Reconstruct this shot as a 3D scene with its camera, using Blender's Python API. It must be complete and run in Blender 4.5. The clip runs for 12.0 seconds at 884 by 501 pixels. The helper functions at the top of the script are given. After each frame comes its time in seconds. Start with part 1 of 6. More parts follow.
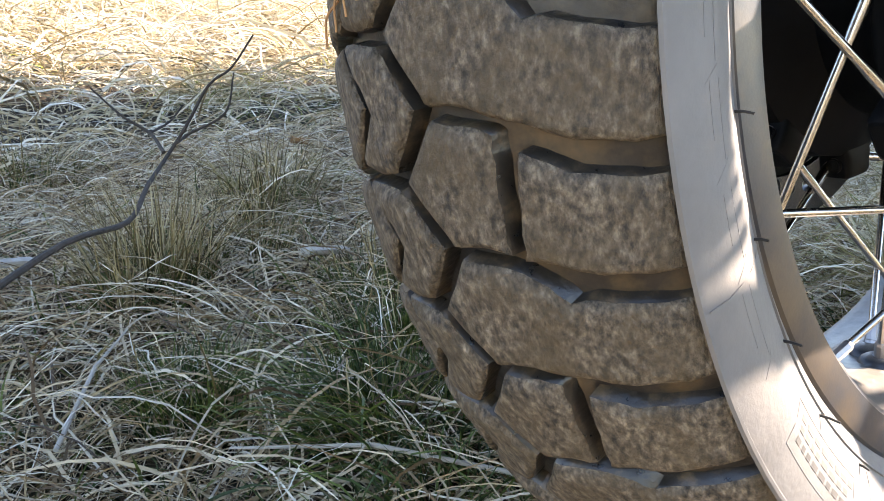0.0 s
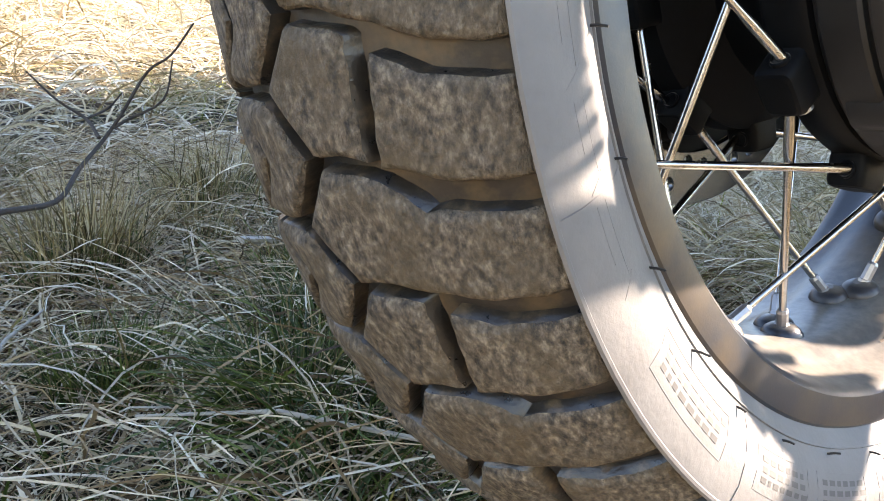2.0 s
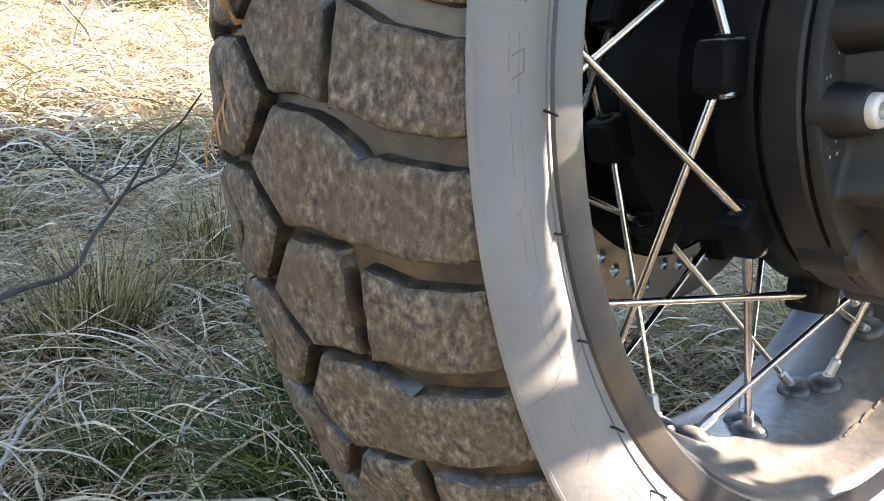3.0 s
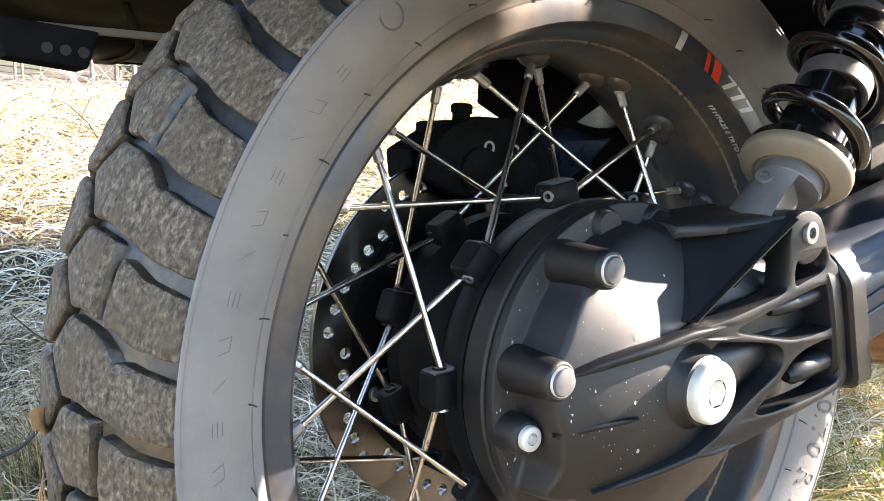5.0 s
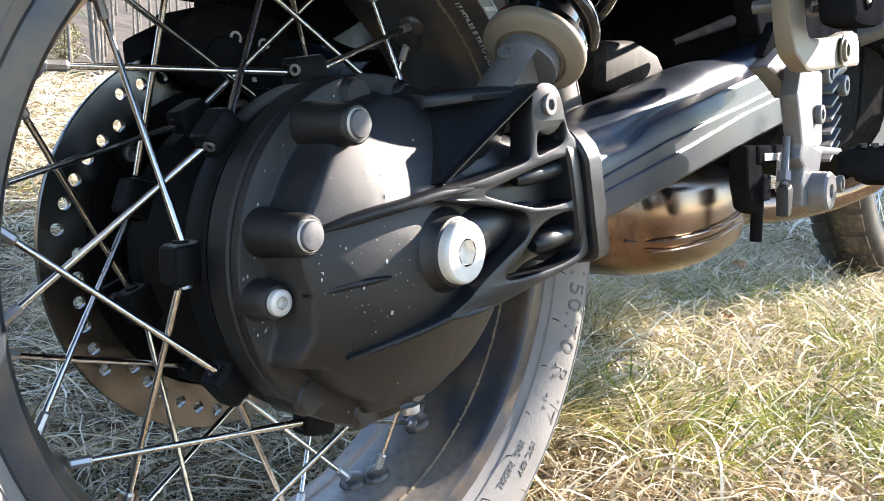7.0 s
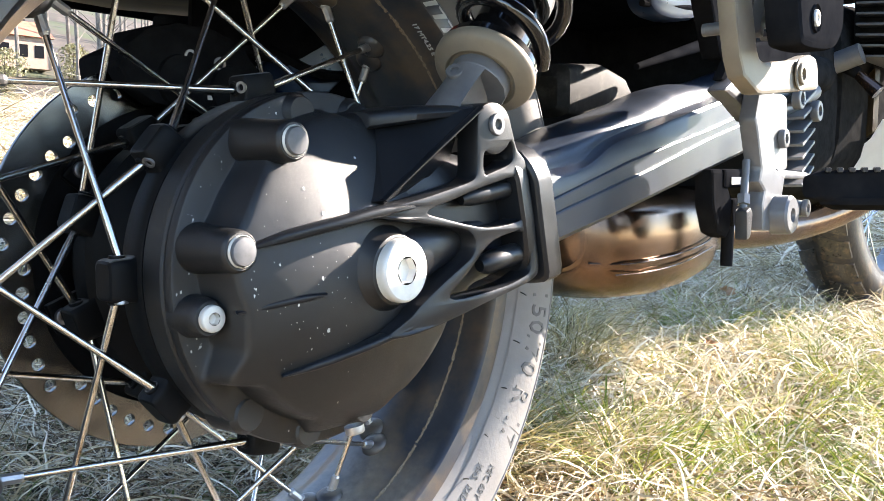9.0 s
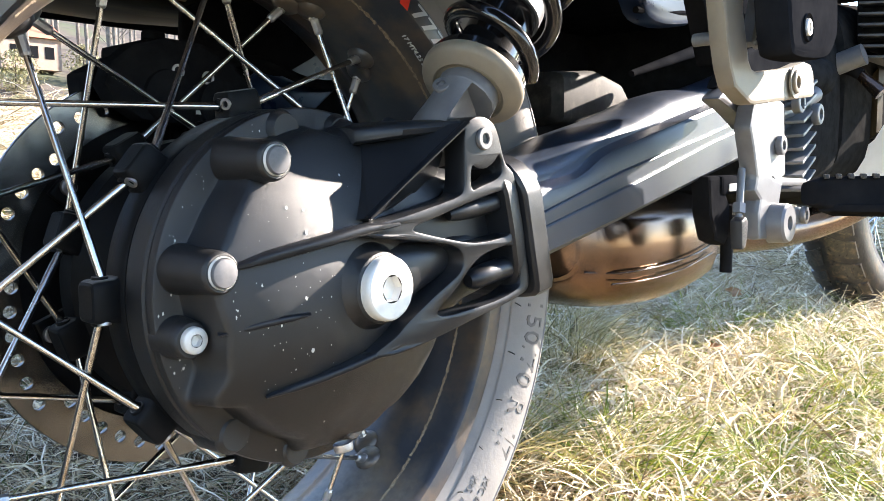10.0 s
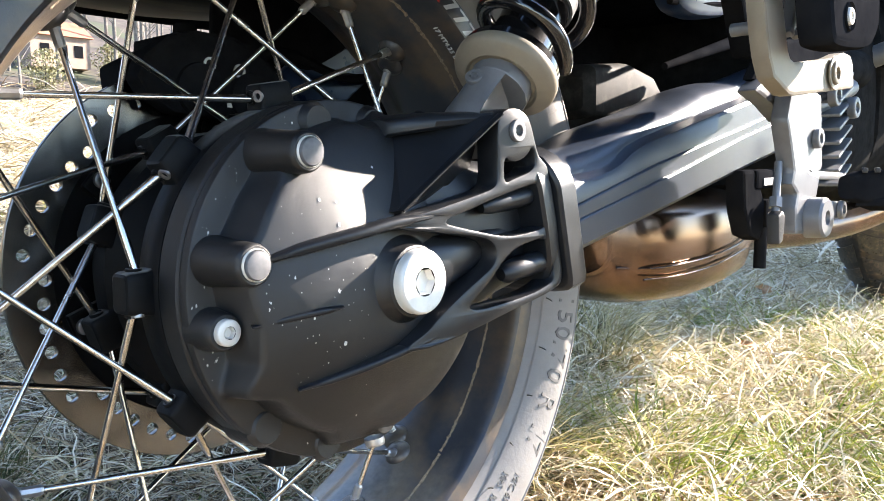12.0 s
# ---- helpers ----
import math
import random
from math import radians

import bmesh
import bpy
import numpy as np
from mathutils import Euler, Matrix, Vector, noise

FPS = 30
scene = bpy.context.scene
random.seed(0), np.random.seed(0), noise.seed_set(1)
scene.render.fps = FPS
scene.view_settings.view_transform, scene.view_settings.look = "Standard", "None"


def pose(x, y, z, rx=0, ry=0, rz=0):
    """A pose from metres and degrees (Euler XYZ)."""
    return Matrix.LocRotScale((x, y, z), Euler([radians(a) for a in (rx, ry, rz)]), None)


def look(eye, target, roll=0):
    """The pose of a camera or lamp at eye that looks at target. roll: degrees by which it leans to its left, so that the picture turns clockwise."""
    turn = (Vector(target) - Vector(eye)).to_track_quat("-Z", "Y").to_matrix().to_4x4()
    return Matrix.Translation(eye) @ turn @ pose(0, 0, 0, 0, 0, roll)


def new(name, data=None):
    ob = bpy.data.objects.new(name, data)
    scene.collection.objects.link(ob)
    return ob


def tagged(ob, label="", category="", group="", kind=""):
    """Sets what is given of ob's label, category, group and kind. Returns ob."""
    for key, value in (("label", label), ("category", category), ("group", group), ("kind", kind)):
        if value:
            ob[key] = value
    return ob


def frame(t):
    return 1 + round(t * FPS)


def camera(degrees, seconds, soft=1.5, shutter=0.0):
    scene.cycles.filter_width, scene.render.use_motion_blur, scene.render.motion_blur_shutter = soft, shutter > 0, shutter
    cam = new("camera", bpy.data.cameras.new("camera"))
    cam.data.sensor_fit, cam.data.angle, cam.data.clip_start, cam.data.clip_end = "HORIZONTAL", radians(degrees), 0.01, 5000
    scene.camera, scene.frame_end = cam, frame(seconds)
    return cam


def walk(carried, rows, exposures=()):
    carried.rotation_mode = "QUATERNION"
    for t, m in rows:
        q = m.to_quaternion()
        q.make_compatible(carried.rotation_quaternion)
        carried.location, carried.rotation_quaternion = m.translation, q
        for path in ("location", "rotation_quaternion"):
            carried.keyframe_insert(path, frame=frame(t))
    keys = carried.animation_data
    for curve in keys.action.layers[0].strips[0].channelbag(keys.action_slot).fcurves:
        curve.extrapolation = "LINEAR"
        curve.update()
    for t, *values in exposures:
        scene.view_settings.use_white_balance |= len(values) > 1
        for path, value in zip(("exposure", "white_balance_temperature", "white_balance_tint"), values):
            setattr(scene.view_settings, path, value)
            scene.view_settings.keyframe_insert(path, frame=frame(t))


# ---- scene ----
# The hub of the rear wheel stands over the world's origin, HUB metres up; x points to the bike's front, y to its left.
HUB = 0.30
PATH = [
    (0, pose(-0.4435, -0.2176, 0.2518, 78.41, 0.68, -35.59)),
    (0.5, pose(-0.4623, -0.1941, 0.2723, 80.32, 0.98, -37.05)),
    (1, pose(-0.4446, -0.2046, 0.2527, 80.75, 0.27, -37.35)),
    (1.5, pose(-0.4309, -0.2206, 0.2340, 80.68, -0.43, -37.37)),
    (2, pose(-0.4201, -0.2414, 0.2181, 80.23, -0.74, -37.40)),
    (2.5, pose(-0.4262, -0.2546, 0.2226, 80.03, -1.00, -37.17)),
    (3, pose(-0.4320, -0.2662, 0.2813, 80.57, -0.76, -37.20)),
    (3.2, pose(-0.4463, -0.2692, 0.3321, 80.82, -0.55, -36.93)),
    (4.8, pose(-0.4220, -0.4006, 0.4582, 82.46, 0.90, -35.94)),
    (5, pose(-0.3907, -0.4353, 0.4451, 82.60, 0.76, -35.80)),
    (5.5, pose(-0.3078, -0.5081, 0.4065, 82.53, 0.85, -37.61)),
    (6, pose(-0.3311, -0.4954, 0.3528, 82.29, 1.19, -46.96)),
    (6.5, pose(-0.3685, -0.4608, 0.3495, 82.29, 0.85, -50.01)),
    (7, pose(-0.3739, -0.4425, 0.3611, 83.16, 0.98, -50.66)),
    (7.2, pose(-0.3687, -0.4419, 0.3668, 84.21, 1.01, -50.90)),
    (8.8, pose(-0.3516, -0.4684, 0.3528, 84.95, 0.44, -50.52)),
    (9, pose(-0.3498, -0.4694, 0.3565, 84.88, 0.47, -50.33)),
    (9.5, pose(-0.3434, -0.4745, 0.3605, 84.83, 0.71, -49.99)),
    (10, pose(-0.3365, -0.4764, 0.3672, 84.71, 0.96, -49.69)),
    (10.5, pose(-0.3414, -0.4736, 0.3679, 84.75, 1.12, -49.22)),
    (11, pose(-0.3456, -0.4707, 0.3627, 84.71, 1.03, -48.75)),
    (11.5, pose(-0.3419, -0.4699, 0.3597, 84.64, 1.01, -48.33)),
    (12, pose(-0.3365, -0.4694, 0.3644, 84.55, 0.98, -48.06)),
]
cam = camera(55.3, 12.0, soft=0.5)
walk(cam, PATH, exposures=[(0, 2.66, 7800, 20), (3, 2.66, 7800, 20), (5, 3.15, 7600, 19), (5.5, 3.34, 7300, 18), (6, 2.68, 7000, 16), (6.5, 2.48, 7000, 16), (9, 2.76, 7000, 16), (12, 2.80, 7000, 16)])

# ---- light ----
SUN_ELEVATION, SUN_SIDE = 25.0, 21.0      # degrees; SUN_SIDE: from the bike's front towards its right side
world = bpy.data.worlds.new("sky")
scene.world = world
world.use_nodes = True
sky = world.node_tree.nodes.new("ShaderNodeTexSky")
sky.sky_type = "NISHITA"
sky.sun_disc = False
sky.sun_elevation = radians(SUN_ELEVATION)
sky.air_density, sky.dust_density, sky.ozone_density = 1.0, 0.0, 3.0
sky.sun_rotation = radians(90 + SUN_SIDE)
world.node_tree.links.new(sky.outputs[0], world.node_tree.nodes["Background"].inputs[0])
world.node_tree.nodes["Background"].inputs[1].default_value = 0.125
sun = new("sun", bpy.data.lights.new("sun", "SUN"))
sun.data.energy, sun.data.angle, sun.data.color = 5.0, radians(0.55), (1.0, 0.95, 0.875)
SUN_WAY = Vector((math.cos(radians(SUN_ELEVATION)) * math.cos(radians(SUN_SIDE)),
                  -math.cos(radians(SUN_ELEVATION)) * math.sin(radians(SUN_SIDE)), math.sin(radians(SUN_ELEVATION))))
sun.matrix_world = look(SUN_WAY * 30, (0, 0, 0))


# ---- materials ----
def material(name, ramp, rough=0.6, metal=0.0, scale=30.0, detail=6.0, bump=0.0, bump_scale=200.0, stain=None,
             stain_scale=6.0, stain_at=(0.5, 0.65), stretch=(1, 1, 1), rough_spread=0.1, island=0.0, coat=0.0, specular=0.5, vary=False, lit_dust=None):
    """Noise through a colour ramp, a second noise for stains, a third for the relief. vary: every object takes another
    stretch of the noise. The last colour goes on what faces up: a dusty tone with sunlight painted in.
    """
    m = bpy.data.materials.new(name)
    m.use_nodes = True
    nodes, links = m.node_tree.nodes, m.node_tree.links
    bsdf = nodes["Principled BSDF"]
    where = nodes.new("ShaderNodeTexCoord")
    mapping = nodes.new("ShaderNodeMapping")
    mapping.inputs["Scale"].default_value = stretch
    links.new(where.outputs["Object"], mapping.inputs[0])
    if vary:
        info = nodes.new("ShaderNodeObjectInfo")
        far = nodes.new("ShaderNodeMath")
        far.operation = "MULTIPLY"
        far.inputs[1].default_value = 37.0
        links.new(info.outputs["Random"], far.inputs[0])
        links.new(far.outputs[0], mapping.inputs["Location"])

    def noise_node(s, d):
        n = nodes.new("ShaderNodeTexNoise")
        n.inputs["Scale"].default_value, n.inputs["Detail"].default_value, n.inputs["Roughness"].default_value = s, d, 0.62
        links.new(mapping.outputs[0], n.inputs["Vector"])
        return n

    def ramp_node(stops):
        r = nodes.new("ShaderNodeValToRGB")
        while len(r.color_ramp.elements) < len(stops):
            r.color_ramp.elements.new(0.5)
        for e, (at, c) in zip(r.color_ramp.elements, stops):
            e.position, e.color = at, (*c, 1)
        return r

    grain = noise_node(scale, detail)
    colour = ramp_node(ramp)
    links.new(grain.outputs[0], colour.inputs[0])
    out = colour.outputs[0]
    if stain:
        patch = noise_node(stain_scale, 5)
        mask = ramp_node([(stain_at[0], (0, 0, 0)), (stain_at[1], (1, 1, 1))])
        links.new(patch.outputs[0], mask.inputs[0])
        mix = nodes.new("ShaderNodeMix")
        mix.data_type = "RGBA"
        links.new(mask.outputs[0], mix.inputs["Factor"])
        links.new(out, mix.inputs["A"])
        mix.inputs["B"].default_value = (*stain, 1)
        out = mix.outputs["Result"]
    if island:
        geo = nodes.new("ShaderNodeNewGeometry")
        hsv = nodes.new("ShaderNodeHueSaturation")
        scale_node = nodes.new("ShaderNodeMapRange")
        scale_node.inputs["To Min"].default_value, scale_node.inputs["To Max"].default_value = 1 - island, 1 + island
        links.new(geo.outputs["Random Per Island"], scale_node.inputs[0])
        links.new(scale_node.outputs[0], hsv.inputs["Value"])
        links.new(out, hsv.inputs["Color"])
        out = hsv.outputs[0]
    # Upward faces take a paler tone: sunlight on top put into the colour.
    if lit_dust:
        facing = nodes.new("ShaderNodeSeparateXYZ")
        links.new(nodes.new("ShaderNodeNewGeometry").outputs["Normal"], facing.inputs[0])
        upward = nodes.new("ShaderNodeMapRange")
        upward.inputs["From Min"].default_value, upward.inputs["From Max"].default_value, upward.inputs["To Max"].default_value = 0.70, 0.98, 0.70
        links.new(facing.outputs["Z"], upward.inputs[0])
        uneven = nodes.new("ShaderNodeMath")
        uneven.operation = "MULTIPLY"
        links.new(upward.outputs[0], uneven.inputs[0])
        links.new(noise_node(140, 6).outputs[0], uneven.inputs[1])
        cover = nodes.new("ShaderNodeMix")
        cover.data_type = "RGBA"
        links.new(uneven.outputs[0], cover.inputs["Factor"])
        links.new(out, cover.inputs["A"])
        cover.inputs["B"].default_value = (*lit_dust, 1)
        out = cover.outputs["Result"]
    links.new(out, bsdf.inputs["Base Color"])
    spread = nodes.new("ShaderNodeMapRange")
    spread.inputs["To Min"].default_value, spread.inputs["To Max"].default_value = max(0.02, rough - rough_spread), min(1, rough + rough_spread)
    links.new(grain.outputs[0], spread.inputs[0])
    links.new(spread.outputs[0], bsdf.inputs["Roughness"])
    bsdf.inputs["Metallic"].default_value = metal
    bsdf.inputs["Coat Weight"].default_value = coat
    bsdf.inputs["Specular IOR Level"].default_value = specular
    if bump:
        relief = noise_node(bump_scale, 4)
        b = nodes.new("ShaderNodeBump")
        b.inputs["Strength"].default_value, b.inputs["Distance"].default_value = bump, 0.002
        links.new(relief.outputs[0], b.inputs["Height"])
        links.new(b.outputs[0], bsdf.inputs["Normal"])
    return m


def straw_material(name, stops):
    """Blades: each takes its own colour from the ramp."""
    m = bpy.data.materials.new(name)
    m.use_nodes = True
    nodes, links = m.node_tree.nodes, m.node_tree.links
    bsdf = nodes["Principled BSDF"]
    geo = nodes.new("ShaderNodeNewGeometry")
    r = nodes.new("ShaderNodeValToRGB")
    while len(r.color_ramp.elements) < len(stops):
        r.color_ramp.elements.new(0.5)
    for e, (at, c) in zip(r.color_ramp.elements, stops):
        e.position, e.color = at, (*c, 1)
    links.new(geo.outputs["Random Per Island"], r.inputs[0])
    links.new(r.outputs[0], bsdf.inputs["Base Color"])
    bsdf.inputs["Roughness"].default_value = 0.55
    bsdf.inputs["Specular IOR Level"].default_value = 0.35
    bsdf.inputs["Subsurface Weight"].default_value = 0.0
    thin = nodes.new("ShaderNodeBsdfTranslucent")
    links.new(r.outputs[0], thin.inputs[0])
    mix = nodes.new("ShaderNodeMixShader")
    mix.inputs[0].default_value = 0.12
    links.new(bsdf.outputs[0], mix.inputs[1])
    links.new(thin.outputs[0], mix.inputs[2])
    links.new(mix.outputs[0], nodes["Material Output"].inputs[0])
    return m


TREAD = material("tread_rubber", [(0.33, (0.018, 0.016, 0.014)), (0.45, (0.070, 0.055, 0.040)), (0.56, (0.138, 0.110, 0.079)), (0.74, (0.30, 0.250, 0.185))],
                 rough=0.68, scale=430, detail=15, bump=1.0, bump_scale=520, stain=(0.085, 0.062, 0.036), stain_scale=60, stain_at=(0.42, 0.74), specular=0.42, stretch=(1, 1, 0.6), vary=True)
TREAD_WALL = material("dark_block_rubber", [(0.35, (0.011, 0.011, 0.011)), (0.52, (0.026, 0.021, 0.016)), (0.70, (0.105, 0.074, 0.042))], rough=0.30, scale=110, bump=0.3, specular=0.6, vary=True)
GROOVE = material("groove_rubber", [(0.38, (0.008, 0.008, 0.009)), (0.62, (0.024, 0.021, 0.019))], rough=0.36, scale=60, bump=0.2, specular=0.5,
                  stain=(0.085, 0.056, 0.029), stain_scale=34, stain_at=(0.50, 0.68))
SIDEWALL = material("sidewall_rubber", [(0.3, (0.125, 0.120, 0.116)), (0.7, (0.180, 0.173, 0.165))], rough=0.66, scale=22, bump=0.12, bump_scale=350,
                    stain=(0.19, 0.17, 0.15), stain_scale=9, stain_at=(0.5, 0.75))
MARK = material("moulded_letters", [(0.3, (0.075, 0.071, 0.068)), (0.7, (0.105, 0.10, 0.095))], rough=0.7, scale=80)
SPEW = material("vent_spew_rubber", [(0.3, (0.02, 0.02, 0.02)), (0.7, (0.035, 0.033, 0.03))], rough=0.6)
# Last colour: dusty film in the well, with sunlight painted into it.
RIM = material("rim_anodised", [(0.3, (0.026, 0.031, 0.040)), (0.7, (0.038, 0.043, 0.053))], rough=0.34, metal=0.15, scale=25, bump=0.05, bump_scale=900,
               stain=(0.115, 0.083, 0.052), stain_scale=13, stain_at=(0.44, 0.66), lit_dust=(0.52, 0.46, 0.38))
RIM_DIRT = material("rim_dirt", [(0.3, (0.10, 0.075, 0.05)), (0.7, (0.21, 0.165, 0.115))], rough=0.9, scale=300, bump=0.6, bump_scale=600)
STEEL = material("spoke_steel", [(0.3, (0.50, 0.48, 0.45)), (0.7, (0.66, 0.63, 0.58))], rough=0.24, metal=1.0, scale=60, stretch=(1, 1, 1),
                 stain=(0.32, 0.27, 0.20), stain_scale=70, stain_at=(0.55, 0.75))
NIPPLE = material("nipple_zinc", [(0.3, (0.34, 0.34, 0.35)), (0.7, (0.48, 0.47, 0.46))], rough=0.42, metal=0.9, scale=120)
BLACK = material("black_powder_coat", [(0.3, (0.0048, 0.0053, 0.0062)), (0.7, (0.0078, 0.0084, 0.0094))], rough=0.42, metal=0.0, scale=60, bump=0.26, bump_scale=3200,
                 stain=(0.020, 0.0195, 0.019), stain_scale=22, stain_at=(0.62, 0.88), specular=0.5)
CAST = material("cast_black", [(0.3, (0.0065, 0.0075, 0.0095)), (0.7, (0.0100, 0.0112, 0.0135))], rough=0.36, scale=60, bump=0.10, bump_scale=3000, stain=(0.026, 0.025, 0.024), stain_scale=18, stain_at=(0.62, 0.88), specular=0.33)
# The pale tops put sunlight on hub and clamps into the colour.
HUB_BLACK = material("hub_black", [(0.3, (0.0035, 0.004, 0.0045)), (0.7, (0.007, 0.0075, 0.0085))], rough=0.5, scale=60, bump=0.1, bump_scale=1700, specular=0.1, lit_dust=(0.42, 0.41, 0.39))
# The blue in this base colour paints in the sky's reflection on black.
ARM = material("shaft_arm_coat", [(0.3, (0.010, 0.0165, 0.029)), (0.7, (0.0145, 0.0225, 0.038))], rough=0.37, metal=0.0, scale=40, bump=0.03, bump_scale=2200,
               stain=(0.034, 0.034, 0.035), stain_scale=16, stain_at=(0.60, 0.85), specular=0.33)
DUSTY = material("dusty_plastic", [(0.35, (0.012, 0.012, 0.012)), (0.5, (0.030, 0.029, 0.027)), (0.65, (0.09, 0.084, 0.075))], rough=0.7, specular=0.1, scale=25, detail=9, bump=0.1, bump_scale=900)
PLASTIC = material("black_plastic", [(0.3, (0.007, 0.0075, 0.009)), (0.7, (0.014, 0.0145, 0.016))], rough=0.58, scale=50, bump=0.04, bump_scale=900, specular=0.0)
BROWNED = material("smoke_browned_steel", [(0.3, (0.008, 0.006, 0.004)), (0.7, (0.028, 0.020, 0.011))], rough=0.5, scale=12, stretch=(1, 6, 1), specular=0.02,
                   stain=(0.06, 0.044, 0.023), stain_scale=5, stain_at=(0.5, 0.75))
SPRING = material("spring_gloss", [(0.3, (0.0035, 0.0035, 0.004)), (0.7, (0.007, 0.007, 0.008))], rough=0.16, scale=40, coat=0.4)
ALU = material("cast_aluminium", [(0.3, (0.115, 0.118, 0.124)), (0.7, (0.155, 0.158, 0.164))], rough=0.45, metal=0.35, scale=70, bump=0.05, bump_scale=1600, specular=0.3,
               stain=(0.18, 0.17, 0.15), stain_scale=14, stain_at=(0.6, 0.85))
GOLDALU = material("champagne_aluminium", [(0.3, (0.165, 0.142, 0.108)), (0.7, (0.205, 0.178, 0.138))], rough=0.52, metal=0.15, scale=60, bump=0.04, bump_scale=1600, specular=0.25)
ZINC = material("zinc_plug", [(0.3, (0.50, 0.49, 0.46)), (0.7, (0.62, 0.61, 0.57))], rough=0.55, metal=0.35, scale=90, bump=0.06, bump_scale=1500,
                stain=(0.36, 0.33, 0.29), stain_scale=60, stain_at=(0.6, 0.8))
CAP = material("cap_grey", [(0.3, (0.06, 0.06, 0.065)), (0.7, (0.10, 0.10, 0.105))], rough=0.55, scale=200, bump=0.15, bump_scale=1500)
DISC = material("brake_disc_steel", [(0.30, (0.10, 0.095, 0.09)), (0.5, (0.155, 0.147, 0.138)), (0.72, (0.21, 0.20, 0.185))], rough=0.24, metal=1.0, scale=8, detail=8, bump=0.03, bump_scale=300)
BRONZE = material("heat_tinted_steel", [(0.25, (0.075, 0.042, 0.027)), (0.45, (0.140, 0.085, 0.055)), (0.6, (0.11, 0.085, 0.080)), (0.8, (0.21, 0.155, 0.115))], rough=0.22,
                  metal=0.92, scale=5, detail=4, stain=(0.25, 0.155, 0.095), stain_scale=9, stain_at=(0.55, 0.8), rough_spread=0.12, bump=0.05, bump_scale=250)
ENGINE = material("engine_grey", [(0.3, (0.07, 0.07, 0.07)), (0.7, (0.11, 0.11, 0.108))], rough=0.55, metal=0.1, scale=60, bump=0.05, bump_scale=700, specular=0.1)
FIN = material("fin_dark", [(0.3, (0.010, 0.010, 0.010)), (0.7, (0.022, 0.022, 0.022))], rough=0.6, scale=60, specular=0.0)
RED = material("red_sticker", [(0.3, (0.62, 0.028, 0.012)), (0.7, (0.70, 0.035, 0.016))], rough=0.4, scale=60)
WHITE = material("pale_sticker", [(0.3, (0.42, 0.42, 0.42)), (0.7, (0.52, 0.52, 0.51))], rough=0.4, scale=60)
PAINT = material("blue_black_lacquer", [(0.3, (0.007, 0.018, 0.045)), (0.7, (0.011, 0.027, 0.062))], rough=0.3, scale=40, specular=0.3)
FLAKE = material("pale_chips", [(0.3, (0.40, 0.39, 0.37)), (0.7, (0.55, 0.54, 0.51))], rough=0.6, scale=200)
# White stands in for sunlight on the piece beside the engine.
SUN_WHITE = material("sunlit_white", [(0.3, (0.66, 0.65, 0.62)), (0.7, (0.76, 0.75, 0.72))], rough=0.35, scale=30)
SOIL = material("matted_soil", [(0.36, (0.010, 0.007, 0.004)), (0.5, (0.030, 0.021, 0.012)), (0.64, (0.085, 0.062, 0.036))], rough=0.95, scale=55, detail=9, bump=1.0, bump_scale=120,
                stain=(0.035, 0.042, 0.014), stain_scale=2.2, stain_at=(0.5, 0.7), specular=0.2)
STRAW = straw_material("dry_straw", [(0.0, (0.14, 0.092, 0.046)), (0.2, (0.36, 0.275, 0.145)), (0.45, (0.58, 0.475, 0.30)), (0.75, (0.74, 0.65, 0.475)), (1.0, (0.86, 0.80, 0.68))])
STRAW_BROWN = straw_material("brown_straw", [(0.0, (0.07, 0.038, 0.018)), (0.26, (0.23, 0.145, 0.070)), (0.50, (0.50, 0.36, 0.20)), (0.78, (0.76, 0.62, 0.42)), (1.0, (0.88, 0.79, 0.63))])
# The shade by the wheel is put into this darker copy of GREEN.
SHADE_GREEN = straw_material("shaded_green_blades", [(0.0, (0.022, 0.042, 0.008)), (0.5, (0.060, 0.098, 0.016)), (0.8, (0.13, 0.160, 0.032)), (1.0, (0.25, 0.20, 0.09))])
PALE_STRAW = straw_material("pale_stems", [(0.0, (0.30, 0.22, 0.13)), (0.5, (0.58, 0.49, 0.36)), (1.0, (0.82, 0.76, 0.63))])
GREEN = straw_material("green_blades", [(0.0, (0.06, 0.11, 0.012)), (0.4, (0.15, 0.205, 0.022)), (0.75, (0.30, 0.335, 0.043)), (1.0, (0.50, 0.455, 0.12))])
TUFT = straw_material("tuft_blades", [(0.0, (0.08, 0.085, 0.028)), (0.3, (0.22, 0.19, 0.075)), (0.6, (0.44, 0.36, 0.17)), (1.0, (0.64, 0.55, 0.34))])
BARK = material("twig_bark", [(0.3, (0.028, 0.022, 0.018)), (0.7, (0.075, 0.06, 0.05))], rough=0.85, scale=120, bump=0.5, bump_scale=300)
DEADWOOD = material("bleached_wood", [(0.3, (0.34, 0.30, 0.25)), (0.7, (0.52, 0.47, 0.39))], rough=0.8, scale=60, stretch=(1, 1, 4), bump=0.3)
LEAF = material("dry_leaf", [(0.3, (0.27, 0.125, 0.045)), (0.7, (0.42, 0.23, 0.10))], rough=0.7, scale=120, bump=0.4, bump_scale=300)
TRUNK = material("pale_trunks", [(0.3, (0.07, 0.06, 0.05)), (0.7, (0.20, 0.175, 0.15))], rough=0.9, scale=3)
HILL = material("forest_floor", [(0.3, (0.030, 0.022, 0.016)), (0.5, (0.060, 0.046, 0.034)), (0.7, (0.10, 0.078, 0.058))], rough=0.95, scale=0.5, detail=9,
                stain=(0.045, 0.055, 0.022), stain_scale=0.11, stain_at=(0.5, 0.65))
